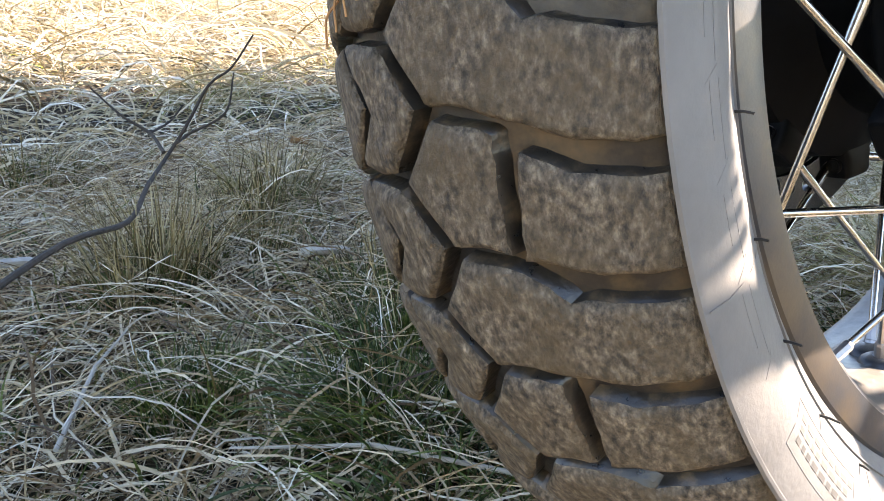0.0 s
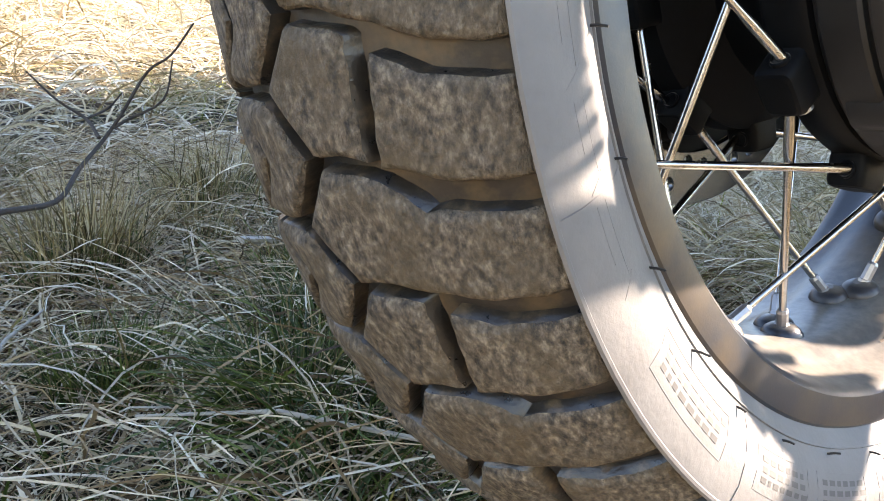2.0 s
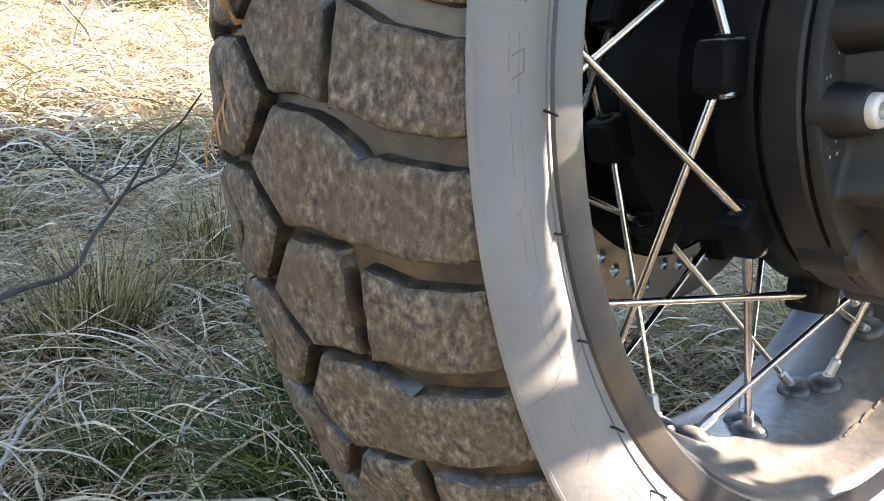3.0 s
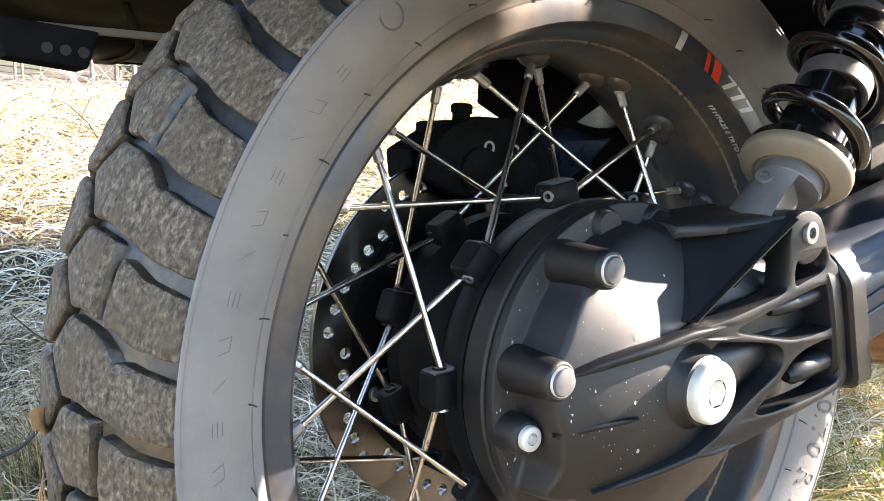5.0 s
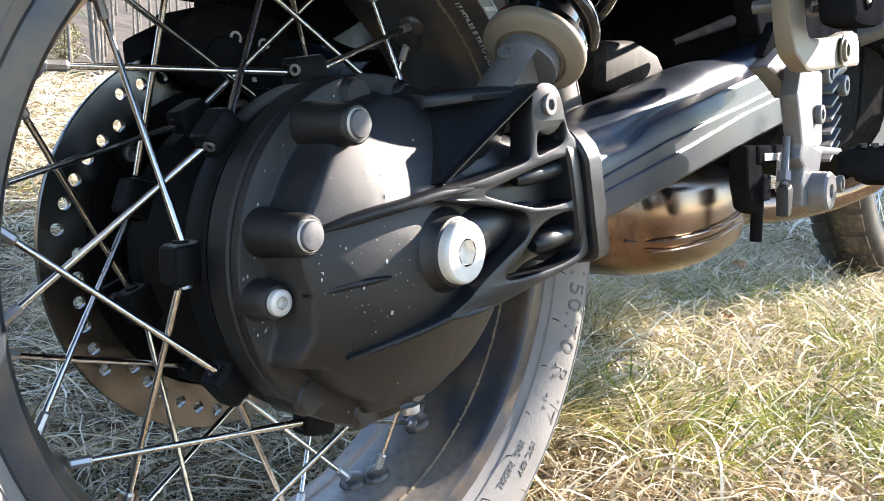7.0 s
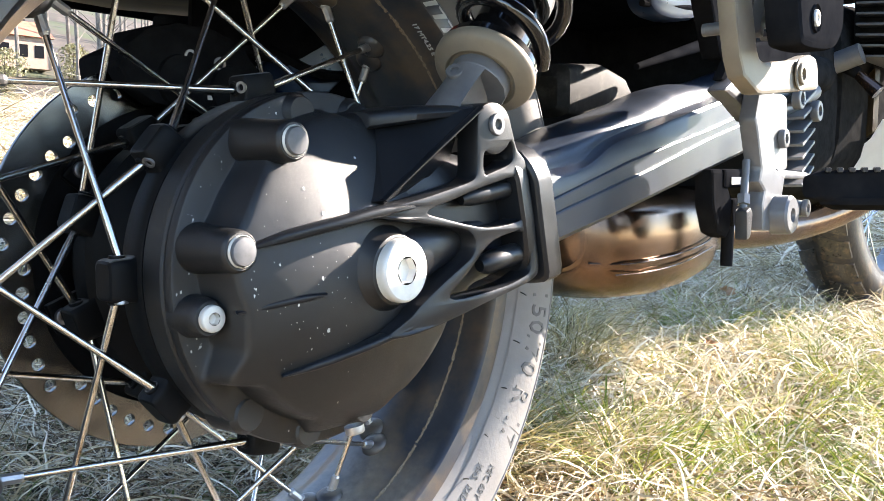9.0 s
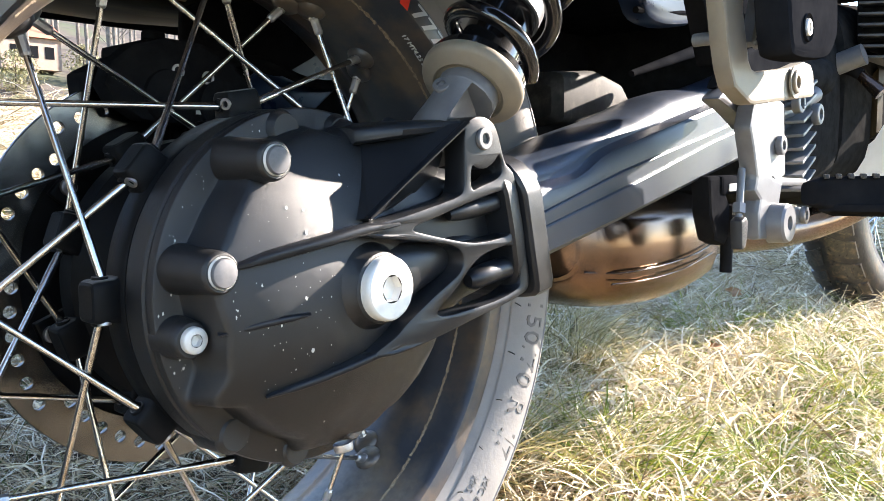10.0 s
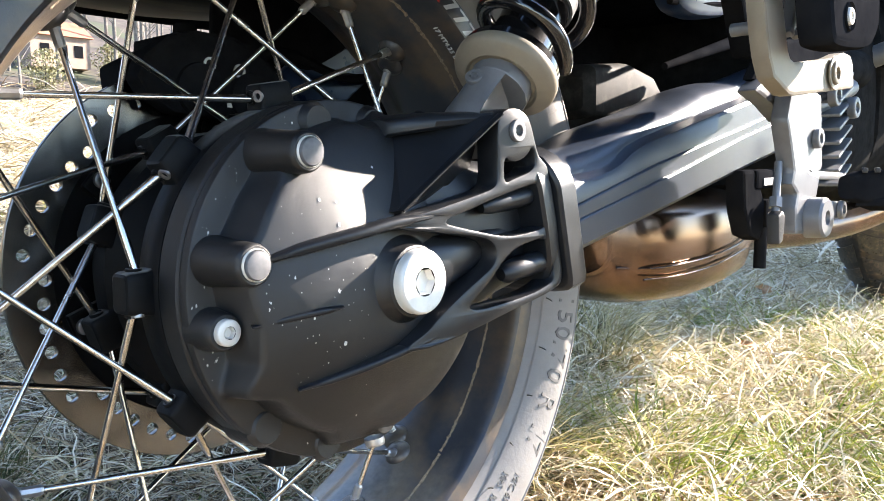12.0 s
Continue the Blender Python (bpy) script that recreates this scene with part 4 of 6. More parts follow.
# ---- shaft arm ----
def arm_section(x):
    """Section of the shaft arm: two ledges on its flat outer side, a hollow above them and the rounded tube on top."""
    z3 = float(np.interp(x, [0.12, 0.146, 0.24, 0.288, 0.421, 0.66], [0.004, 0.0102, 0.0275, 0.0368, 0.0625, 0.108]))
    z2 = float(np.interp(x, [0.12, 0.2, 0.287, 0.42, 0.66], [0.024, 0.0411, 0.0597, 0.0905, 0.138]))
    z1 = float(np.interp(x, [0.12, 0.146, 0.257, 0.34, 0.413, 0.453, 0.66], [0.033, 0.0393, 0.0660, 0.0828, 0.0968, 0.1054, 0.148]))
    z0 = float(np.interp(x, [0.12, 0.139, 0.172, 0.195, 0.21, 0.23, 0.25, 0.276, 0.339, 0.399, 0.66], [0.052, 0.055, 0.0589, 0.0625, 0.0680, 0.0775, 0.0835, 0.0890, 0.1028, 0.1157, 0.172]))
    top = float(np.interp(x, [0.12, 0.15, 0.177, 0.2365, 0.27, 0.31, 0.345, 0.374, 0.42, 0.50, 0.66], [0.0745, 0.0755, 0.0795, 0.0975, 0.1050, 0.1136, 0.1230, 0.1325, 0.1412, 0.1500, 0.190]))
    h = max(top - z0, 0.014)
    back = float(np.interp(x, [0.12, 0.2, 0.26, 0.36, 0.66], [0.0, 0.001, 0.003, 0.006, 0.008]))
    out = [(-0.120, z3 - 0.010), (-0.148, z3 - 0.006), (-0.1575, z3 - 0.0012), (-0.1600, z3 + 0.0018), (-0.1602, z2 - 0.0012), (-0.1596, z2), (-0.1584, z2 + 0.0002), (-0.1584, z1 - 0.0012), (-0.1578, z1 - 0.0002), (-0.1562, z1), (-0.1560, z0 - 0.004), (-0.1545, z0 - 0.001),
           (-0.1500 + back, z0 + 0.0015), (-0.1485 + back, z0 + 0.15 * h), (-0.1480 + back, z0 + 0.34 * h), (-0.1450 + back, z0 + 0.58 * h), (-0.1390 + back, z0 + 0.80 * h), (-0.1290 + back, z0 + 0.95 * h), (-0.1160 + back, z0 + h), (-0.1000, z0 + 0.96 * h), (-0.0820, z0 + 0.7 * h), (-0.0720, z0), (-0.0720, z3 + 0.010), (-0.085, z3 - 0.006)]
    return [Vector((x, y, z)) for y, z in out]


arm = part("shaft_arm", loft([arm_section(float(x)) for x in np.linspace(0.1180, 0.66, 60)]), ARM, bike, "satin black cast shaft arm reflecting the sky")


def collar_ring(x, y0, z0, z1):
    """Section of the clamping collar: rounded rectangle with a sloping shoulder."""
    h = z1 - z0
    return [Vector((x - 0.22 * (z0 + h * b - 0.030), y0 + a, z0 + h * b)) for a, b in ((0.016, -0.02), (0.005, 0.0), (0.0012, 0.03), (0.0, 0.08), (0.0, 0.30), (0.0, 0.52), (0.0, 0.72), (0.0012, 0.78), (0.0040, 0.84), (0.0110, 0.93), (0.0220, 0.99), (0.045, 1.0), (0.080, 0.95), (0.100, 0.75), (0.104, 0.35), (0.098, 0.05), (0.060, -0.03))]


part("arm_collar", loft([collar_ring(x, y, z0, z1) for x, y, z0, z1 in ((0.1166, -0.1640, -0.0140, 0.0755), (0.1176, -0.1658, -0.0155, 0.0770), (0.1188, -0.1665, -0.0160, 0.0777), (0.1345, -0.1665, -0.0140, 0.0790), (0.1365, -0.1655, -0.0130, 0.0780), (0.1380, -0.1620, -0.0100, 0.0755))]), CAST, arm)


# ---- shock absorber ----
S0, S1 = Vector((0.0825, -0.1349, 0.1050)), Vector((0.2462, -0.1202, 0.2868))
axis = (S1 - S0).normalized()
ring_at = S0 + axis * 0.024
absorber = part("shock_body", tube([S0 + axis * 0.02, S0 + axis * 0.26], 0.018, 28), SPRING, bike, "shock absorber with a glossy black coil spring")
su, sv = frame_of(axis)
coil = []
turns, r_coil = 4.2, 0.0325
for i in range(int(turns * 28) + 1):
    f = i / (turns * 28)
    a = 2 * math.pi * turns * f - 0.6
    d = 0.047 + 0.20 * f
    if f < 0.12:
        d = 0.047 + 0.20 * 0.12 * (f / 0.12) ** 2 * 0.6 + 0.20 * 0.048 * (f / 0.12)
    coil.append(S0 + axis * d + (su * math.cos(a) + sv * math.sin(a)) * r_coil)
part("coil_spring", tube(coil, 0.0056, 14), SPRING, absorber, "glossy black coil spring")
part("spring_seat", disc_stack(ring_at, axis, [(-0.0050, 0.0226), (-0.0062, 0.0234), (-0.0066, 0.0244), (-0.0032, 0.0322), (-0.0014, 0.0338), (0.0006, 0.0348), (0.0042, 0.0348), (0.0052, 0.0342), (0.0052, 0.028)], 72), GOLDALU, absorber, "champagne-coloured spring seat")
part("seat_lip", disc_stack(ring_at + axis * 0.0052, axis, [(0, 0.0332), (0.006, 0.0332), (0.0075, 0.0315)], 64), SPRING, absorber)
part("seat_groove", disc_stack(ring_at, axis, [(-0.0048, 0.0232), (-0.0042, 0.0226), (0.001, 0.0212)], 56), SPRING, absorber)


def clevis():
    """Round neck that turns into a forged eye: flat face behind, a sharp front edge and a scooped flank."""
    across = Vector((-axis.z, 0, axis.x)).normalized()
    turn = [radians(a) for a in (-30, -10, 10, 30, 47, 54, 75, 100, 125, 150, 175, 210, 240, 270, 300)]
    eye = ((0.0176, -0.0100), (0.0168, -0.0055), (0.0157, -0.0010), (0.0142, 0.0035), (0.0128, 0.0078), (0.0118, 0.0078), (0.0090, 0.0035), (0.0030, 0.0005), (-0.0040, -0.0005), (-0.0110, -0.0008), (-0.0165, -0.0020), (-0.0180, -0.0120), (-0.0100, -0.0280), (0.0, -0.0300), (0.0100, -0.0260))
    ring = lambda d, r, k, f: [ring_at + axis * d + across * (r * math.cos(a) * (1 - g) + p * g) + Vector((0, -1, 0)) * (r * math.sin(a) * (1 - g) + q * g)
                               for (a, (p, q), g) in ((a, e, k if 5 <= i <= 10 else f) for i, (a, e) in enumerate(zip(turn, eye)))]
    return loft([ring(0.004, 0.0208, 0, 0), ring(-0.0120, 0.0208, 0, 0), ring(-0.0132, 0.0203, 0, 0), ring(-0.0134, 0.0203, 0.25, 0.0), ring(-0.0150, 0.0202, 0.65, 0.08), ring(-0.022, 0.0200, 0.85, 0.4), ring(-0.036, 0.0200, 0.97, 0.8), ring(-0.054, 0.0200, 1, 1)])


part("clevis", clevis(), ALU, absorber, "silver cast clevis")
socket_bolt("adjuster_screw", (0.0718, -0.1310, 0.1207), 0.0058, 0.0025, ALU, absorber, axis=(-0.68, -0.32, 0.62))
part("damper_sleeve", tube([S0 + axis * 0.040, S0 + axis * 0.250], 0.0215, 28), SPRING, absorber)
part("bright_band", tube([S0 + axis * 0.092, S0 + axis * 0.104], 0.0232, 28), ALU, absorber, "bright metal ring on the damper")
part("bright_band", tube([S0 + axis * 0.150, S0 + axis * 0.162], 0.0232, 28), ALU, absorber, "bright metal ring on the damper")
part("bump_stop", disc_stack(S0 + axis * 0.110, axis, [(0, 0.0215), (0.004, 0.0255), (0.020, 0.0255), (0.026, 0.0220)], 32), SPRING, absorber)

# ---- brake caliper over the disc's top ----
caliper = part("brake_caliper", slab([(-0.050, 0.118), (-0.056, 0.128), (-0.050, 0.143), (-0.034, 0.156), (-0.010, 0.1625), (0.020, 0.1610), (0.045, 0.150), (0.060, 0.134), (0.064, 0.115), (0.050, 0.104), (0.010, 0.101), (-0.030, 0.106)], 0.046, 0.064, 0.003),
               PLASTIC, bike, "black two-piston brake caliper")
part("caliper_half", slab([(-0.048, 0.118), (-0.050, 0.140), (-0.015, 0.158), (0.030, 0.155), (0.060, 0.132), (0.060, 0.110), (0.0, 0.100)], 0.076, 0.112, 0.004), PLASTIC, caliper)
part("caliper_bridge", block((0.006, 0.078, 0.152), (0.062, 0.060, 0.014), 0.003, (0, 3, 0)), PLASTIC, caliper)
part("bleed_cap", disc_stack((0.006, 0.090, 0.156), (0.1, 0, 1), [(0, 0.007), (0.010, 0.007), (0.0105, 0.0085), (0.016, 0.0085), (0.0175, 0.007)], 12), PLASTIC, caliper)
for x, z in ((-0.002, 0.140), (0.022, 0.137)):
    part("pin_ring", spin([(0.0455, 0.0048), (0.0445, 0.0048), (0.0445, 0.0032), (0.0455, 0.0032)], 20, closed=True, centre=(x, z)), NIPPLE, caliper, "small bright retaining ring")
part("piston_cover", disc_stack((-0.010, 0.047, 0.122), (0, -1, 0), [(0, 0.019), (0.004, 0.018), (0.005, 0.012)], 28), PLASTIC, caliper)
part("piston_cover", disc_stack((0.032, 0.047, 0.118), (0, -1, 0), [(0, 0.019), (0.004, 0.018), (0.005, 0.012)], 28), PLASTIC, caliper)
for i, w in enumerate((0.006, 0.004, 0.009)):
    part("lettering_bar", block((0.002 + 0.011 * i, 0.0452, 0.1125), (w, 0.0006, 0.0030), 0), WHITE, caliper, "unreadable pale lettering", smooth=False)
# bracket plate and hose behind the wheel
carrier = part("caliper_bracket", slab([(0.060, 0.105), (0.10, 0.130), (0.17, 0.185), (0.24, 0.225), (0.275, 0.215), (0.27, 0.180), (0.19, 0.120), (0.12, 0.085), (0.07, 0.085)], 0.135, 0.143, 0.002), PAINT, bike, "blue-black bracket plate with bolts")
for x, z in ((0.105, 0.120), (0.235, 0.207)):
    socket_bolt("bracket_bolt", (x, 0.135, z), 0.0075, 0.004, NIPPLE, carrier)
part("swing_arm_guard", plate([(0.06, 0.10), (0.10, 0.150), (0.14, 0.171), (0.22, 0.171), (0.34, 0.168), (0.36, 0.08), (0.20, 0.070), (0.10, 0.075)], [], 0.008, 0.002, lambda x, z: 0.150), PLASTIC, bike, "black plastic guard on the far side of the wheel")
part("brake_hose", tube(smooth_line([(0.060, 0.10, 0.150), (0.12, 0.115, 0.165), (0.20, 0.12, 0.150), (0.32, 0.10, 0.17), (0.45, 0.08, 0.22)], 6), 0.0045, 8), PLASTIC, bike, "black rubber brake hose")


# ---- exhaust collector and pipes ----
def box_ring(x, y0, y1, z0, z1, power=0.5, n=28):
    cy, cz, dy, dz = (y0 + y1) / 2, (z0 + z1) / 2, (y1 - y0) / 2, (z1 - z0) / 2
    return oval(x, cy, cz, dy, dz, n, power)


collector = part("exhaust_collector", loft([box_ring(0.300, -0.060, 0.060, -0.010, 0.030), box_ring(0.306, -0.085, 0.085, -0.032, 0.038), box_ring(0.325, -0.104, 0.100, -0.052, 0.043), box_ring(0.37, -0.112, 0.108, -0.066, 0.045),
                                         box_ring(0.44, -0.114, 0.110, -0.071, 0.045), box_ring(0.50, -0.113, 0.110, -0.069, 0.045), box_ring(0.56, -0.108, 0.105, -0.062, 0.042), box_ring(0.60, -0.095, 0.095, -0.053, 0.035),
                                         box_ring(0.66, -0.075, 0.075, -0.044, 0.020), box_ring(0.78, -0.060, 0.060, -0.042, 0.010)]), BRONZE, bike, "heat-tinted bronze exhaust collector box")
part("weld_seam", loft([box_ring(0.3052, -0.0858, 0.0858, -0.033, 0.0388), box_ring(0.3075, -0.0875, 0.0875, -0.0345, 0.040), box_ring(0.310, -0.0886, 0.0880, -0.0362, 0.0402)], caps=False), BRONZE, collector)
part("seam_ridge", tube(smooth_line([(0.312, -0.0905, -0.024), (0.35, -0.1125, -0.026), (0.44, -0.1165, -0.024), (0.52, -0.1150, -0.016), (0.58, -0.102, -0.004)], 6), 0.0012, 8), BRONZE, collector, "pressed seam round the collector")
part("seam_ridge", tube(smooth_line([(0.33, -0.1075, -0.035), (0.38, -0.1150, -0.036), (0.46, -0.1160, -0.033), (0.54, -0.112, -0.024)], 6), 0.0010, 8), BRONZE, collector)
part("header_pipe", tube(smooth_line([(0.70, -0.045, -0.020), (0.84, -0.075, -0.022), (0.98, -0.110, -0.008), (1.08, -0.150, 0.03), (1.12, -0.19, 0.10)], 6), 0.023, 20), BRONZE, bike, "bronze-tinted exhaust header pipe")
part("header_pipe", tube(smooth_line([(0.70, 0.045, -0.020), (0.84, 0.075, -0.022), (0.98, 0.110, -0.008), (1.08, 0.150, 0.03), (1.12, 0.19, 0.10)], 6), 0.023, 20), BRONZE, bike, "bronze-tinted exhaust header pipe")
silencer = part("silencer", loft([box_ring(-0.335, 0.135, 0.235, 0.236, 0.335), box_ring(-0.325, 0.118, 0.255, 0.216, 0.350), box_ring(-0.27, 0.110, 0.260, 0.207, 0.352), box_ring(-0.15, 0.110, 0.260, 0.204, 0.345), box_ring(0.05, 0.115, 0.255, 0.200, 0.330), box_ring(0.16, 0.130, 0.240, 0.205, 0.310), box_ring(0.20, 0.150, 0.215, 0.215, 0.285)]),
                BROWNED, bike, "smoke-browned exhaust silencer on the far side")
part("silencer_clamp", slab([(-0.312, 0.219), (-0.306, 0.196), (-0.262, 0.190), (-0.254, 0.212)], 0.100, 0.128, 0.002), PLASTIC, silencer)
for i in range(3):
    part("clamp_slot", disc_stack((-0.284 + 0.010 * i, 0.1005, 0.2015 - 0.001 * i), (0, -1, 0), [(0, 0.0032), (0.0010, 0.0032), (0.0010, 0.0020)], 12), BLACK, silencer)
for x in (-0.235, -0.19):
    part("pressed_rib", tube(smooth_line([(x, 0.112, 0.232), (x + 0.012, 0.130, 0.208), (x + 0.012, 0.185, 0.2035), (x + 0.012, 0.240, 0.208)], 5), 0.0022, 8), BROWNED, silencer)
part("silencer_lip", tube([(-0.33, 0.112, 0.2165), (-0.15, 0.108, 0.2100), (0.05, 0.112, 0.206)], 0.0025, 8), GOLDALU, silencer)
part("link_pipe", tube(smooth_line([(0.19, 0.182, 0.250), (0.30, 0.175, 0.215), (0.42, 0.15, 0.12), (0.50, 0.12, 0.03), (0.56, 0.08, 0.0)], 6), 0.026, 18), BRONZE, silencer)
# bright shielding above the collector, partly seen over the arm
part("splash_guard", loft([box_ring(0.288, -0.072, 0.050, 0.112, 0.143, 0.28), box_ring(0.296, -0.080, 0.060, 0.106, 0.154, 0.28), box_ring(0.36, -0.080, 0.060, 0.100, 0.160, 0.28), box_ring(0.405, -0.078, 0.06, 0.100, 0.152, 0.28), box_ring(0.44, -0.07, 0.05, 0.105, 0.132, 0.28)]), DUSTY, bike, "dark splash guard with a dusty lit top")
# ---- foot rests on the right side ----
rest = part("passenger_bracket", slab([(0.1700, 0.2783), (0.1690, 0.1831), (0.1790, 0.1450), (0.1850, 0.1290), (0.1932, 0.1174), (0.2200, 0.1085), (0.2290, 0.1084), (0.3480, 0.1200), (0.3530, 0.1225), (0.3500, 0.1380), (0.3430, 0.1440), (0.3274, 0.1450), (0.2997, 0.1385), (0.2300, 0.1298), (0.2210, 0.1315), (0.2165, 0.1360), (0.2060, 0.1650), (0.2045, 0.2783)], -0.270, -0.258, 0.0025),
            GOLDALU, bike, "champagne cast aluminium passenger foot bracket")
part("bracket_washer", spin([(-0.2715, 0.0118), (-0.2725, 0.0114), (-0.2725, 0.0085), (-0.2705, 0.0083)], 36, centre=(0.3005, 0.1277)), GOLDALU, rest)
socket_bolt("pivot_bolt", (0.3005, -0.2700, 0.1277), 0.0080, 0.0045, GOLDALU, rest, socket=0.5)
part("bracket_rear_leg", slab([(0.286, 0.1190), (0.3229, 0.1359), (0.3415, 0.1401), (0.3827, 0.1260), (0.3911, 0.1181), (0.3891, 0.1078), (0.3738, 0.0988), (0.3523, 0.0981), (0.3218, 0.1100)], -0.221, -0.205, 0.003), ALU, rest)
socket_bolt("leg_bolt", (0.3508, -0.2210, 0.1035), 0.0080, 0.0065, ALU, rest, label="aluminium socket bolt")
for i in range(9):
    part("grip_tooth", block((0.2544 - 0.0028 * i, -0.2640, 0.151 + 0.0075 * i), (0.006, 0.012, 0.0046), 0.0010, (0, 22, 0)), ALU, rest)
# Added backing: stops sun stripes from falling through the teeth.
part("grip_pad", block((0.2432, -0.2635, 0.181), (0.0080, 0.008, 0.072), 0.002, (0, 22, 0)), ALU, rest)
part("cross_pin", tube([(0.192, -0.259, 0.1491), (0.192, -0.243, 0.1491)], 0.0042, 16), ALU, rest)
guard = part("heel_guard", plate([(0.1871, 0.36), (0.1818, 0.189), (0.1924, 0.1368), (0.2048, 0.1329), (0.2658, 0.1373), (0.2826, 0.1474), (0.2896, 0.158), (0.2861, 0.189), (0.2843, 0.36)], [], 0.022, 0.004, lambda x, z: -0.304), PLASTIC, bike, "matt black plastic heel guard")
part("guard_recess", spin([(-0.3045, 0.0090), (-0.3055, 0.0086), (-0.3010, 0.0078)], 32, centre=(0.2212, 0.1533)), PLASTIC, guard)
socket_bolt("guard_bolt", (0.2212, -0.3015, 0.1533), 0.0054, 0.0045, ZINC, guard, label="zinc bolt in its recess")
# Added plate that keeps the sun off the arm's middle face.
part("frame_bracket", slab([(0.300, 0.128), (0.330, 0.158), (0.500, 0.186), (0.530, 0.170), (0.400, 0.130)], -0.213, -0.204, 0.003), PLASTIC, bike, "black plate added behind the foot rest to shade the arm")
part("inner_cover", slab([(0.3186, 0.4022), (0.329, 0.2036), (0.3567, 0.1524), (0.3773, 0.1536), (0.4102, 0.1631), (0.3941, 0.2118), (0.3861, 0.4024)], -0.190, -0.172, 0.003), PLASTIC, guard)

rider = part("foot_rest_plate", slab([(0.3112, 0.0970), (0.3219, 0.1220), (0.3514, 0.1240), (0.3548, 0.0875), (0.3633, 0.0590), (0.3879, 0.0550), (0.3800, 0.0353), (0.3960, 0.0210), (0.3941, 0.0069), (0.3343, 0.0097), (0.3318, 0.0302), (0.3361, 0.0410), (0.3234, 0.0488), (0.3277, 0.0590), (0.3192, 0.0802)], -0.236, -0.222, 0.003),
             ALU, bike, "silver cast foot rest plate")
part("plate_side", slab([(0.3740, 0.1231), (0.4158, 0.1248), (0.4300, 0.1225), (0.4366, 0.0600), (0.4207, 0.0558), (0.3850, 0.0560)], -0.222, -0.214, 0.003), ALU, rider)
part("peg_lug", slab([(0.3700, 0.0370), (0.3900, 0.0350), (0.4480, 0.0310), (0.4610, 0.0265), (0.4642, 0.0215), (0.4590, 0.0180), (0.4480, 0.0160), (0.3960, 0.0191), (0.3720, 0.0200)], -0.234, -0.226, 0.003), ALU, rider)
part("plate_arm", slab([(0.3760, 0.0600), (0.3900, 0.0585), (0.4620, 0.0560), (0.4640, 0.0500), (0.3900, 0.0510)], -0.232, -0.222, 0.002), ALU, rider)
part("brake_rod", tube([(0.322, -0.226, 0.066), (0.306, -0.230, 0.026)], 0.0030, 12), ALU, rider, "thin silver brake rod")
part("rod_nut", tube([(0.3105, -0.2285, 0.0390), (0.3075, -0.2295, 0.0315)], 0.0052, 6), ALU, rider)
part("rod_fork", slab([(0.2980, 0.0270), (0.3060, 0.0300), (0.3120, 0.0250), (0.3080, 0.0060), (0.3000, 0.0040)], -0.236, -0.226, 0.002), BLACK, rider)
part("plate_boss", disc_stack((0.3640, -0.234, 0.0215), (0, -1, 0), [(0, 0.0165), (0.014, 0.0160), (0.016, 0.0145), (0.016, 0.006), (0.010, 0.005)], 32), ALU, rider)
socket_bolt("plate_bolt", (0.4129, -0.223, 0.0856), 0.0085, 0.0050, ALU, rider, label="aluminium hexagon bolt")
socket_bolt("peg_pin", (0.4440, -0.2345, 0.0240), 0.0080, 0.004, ALU, rider)
PEG_X = 0.443
peg = part("foot_peg", loft([oval(PEG_X, -0.241, 0.0435, 0.008, 0.010), oval(PEG_X + 0.006, -0.250, 0.0435, 0.012, 0.0140), oval(PEG_X + 0.020, -0.280, 0.0435, 0.013, 0.0145), oval(PEG_X + 0.040, -0.335, 0.0435, 0.013, 0.0145), oval(PEG_X + 0.042, -0.341, 0.0435, 0.010, 0.012)]), PLASTIC, bike, "black ribbed rubber foot peg")
for i in range(10):
    f = i / 9
    part("peg_rib", block((PEG_X + 0.008 + 0.032 * f, -0.252 - 0.082 * f, 0.0580), (0.0200, 0.0046, 0.0042), 0.001, (0, 0, 18)), BLACK, peg)
part("peg_underside", slab([(PEG_X + 0.006, 0.027), (PEG_X + 0.046, 0.021), (PEG_X + 0.046, 0.030), (PEG_X + 0.006, 0.034)], -0.338, -0.246, 0.002), PLASTIC, peg)
# brake pedal linkage
link = part("brake_rod", tube([(0.496, -0.176, 0.090), (0.488, -0.176, 0.075), (0.473, -0.177, 0.045)], 0.0030, 10), ALU, bike, "threaded brake rod with lock nuts")
part("lock_nut", disc_stack((0.477, -0.177, 0.052), (-0.30, 0, -0.60), [(0, 0.0052), (0.010, 0.0052)], 6), ZINC, link, smooth=False)
part("clevis_fork", slab([(0.465, 0.045), (0.481, 0.045), (0.484, 0.024), (0.478, 0.012), (0.464, 0.014)], -0.188, -0.172, 0.002), ZINC, link)
part("lever_disc", spin([(-0.196, 0.004), (-0.196, 0.0135), (-0.192, 0.0150), (-0.186, 0.0150), (-0.183, 0.012)], 32, centre=(0.452, 0.017)), ALU, link)
part("end_spring", tube([(0.462, -0.186, 0.046), (0.448, -0.186, 0.028), (0.444, -0.186, 0.010)], 0.0020, 8), STEEL, link)
cylinder = part("master_cylinder", block((0.470, -0.160, 0.0510), (0.095, 0.020, 0.018), 0.004, (0, 0, 0)), PLASTIC, bike, "black brake switch housing")
part("cylinder_label", block((0.462, -0.1705, 0.0485), (0.050, 0.0012, 0.0070), 0.0004), NIPPLE, cylinder)
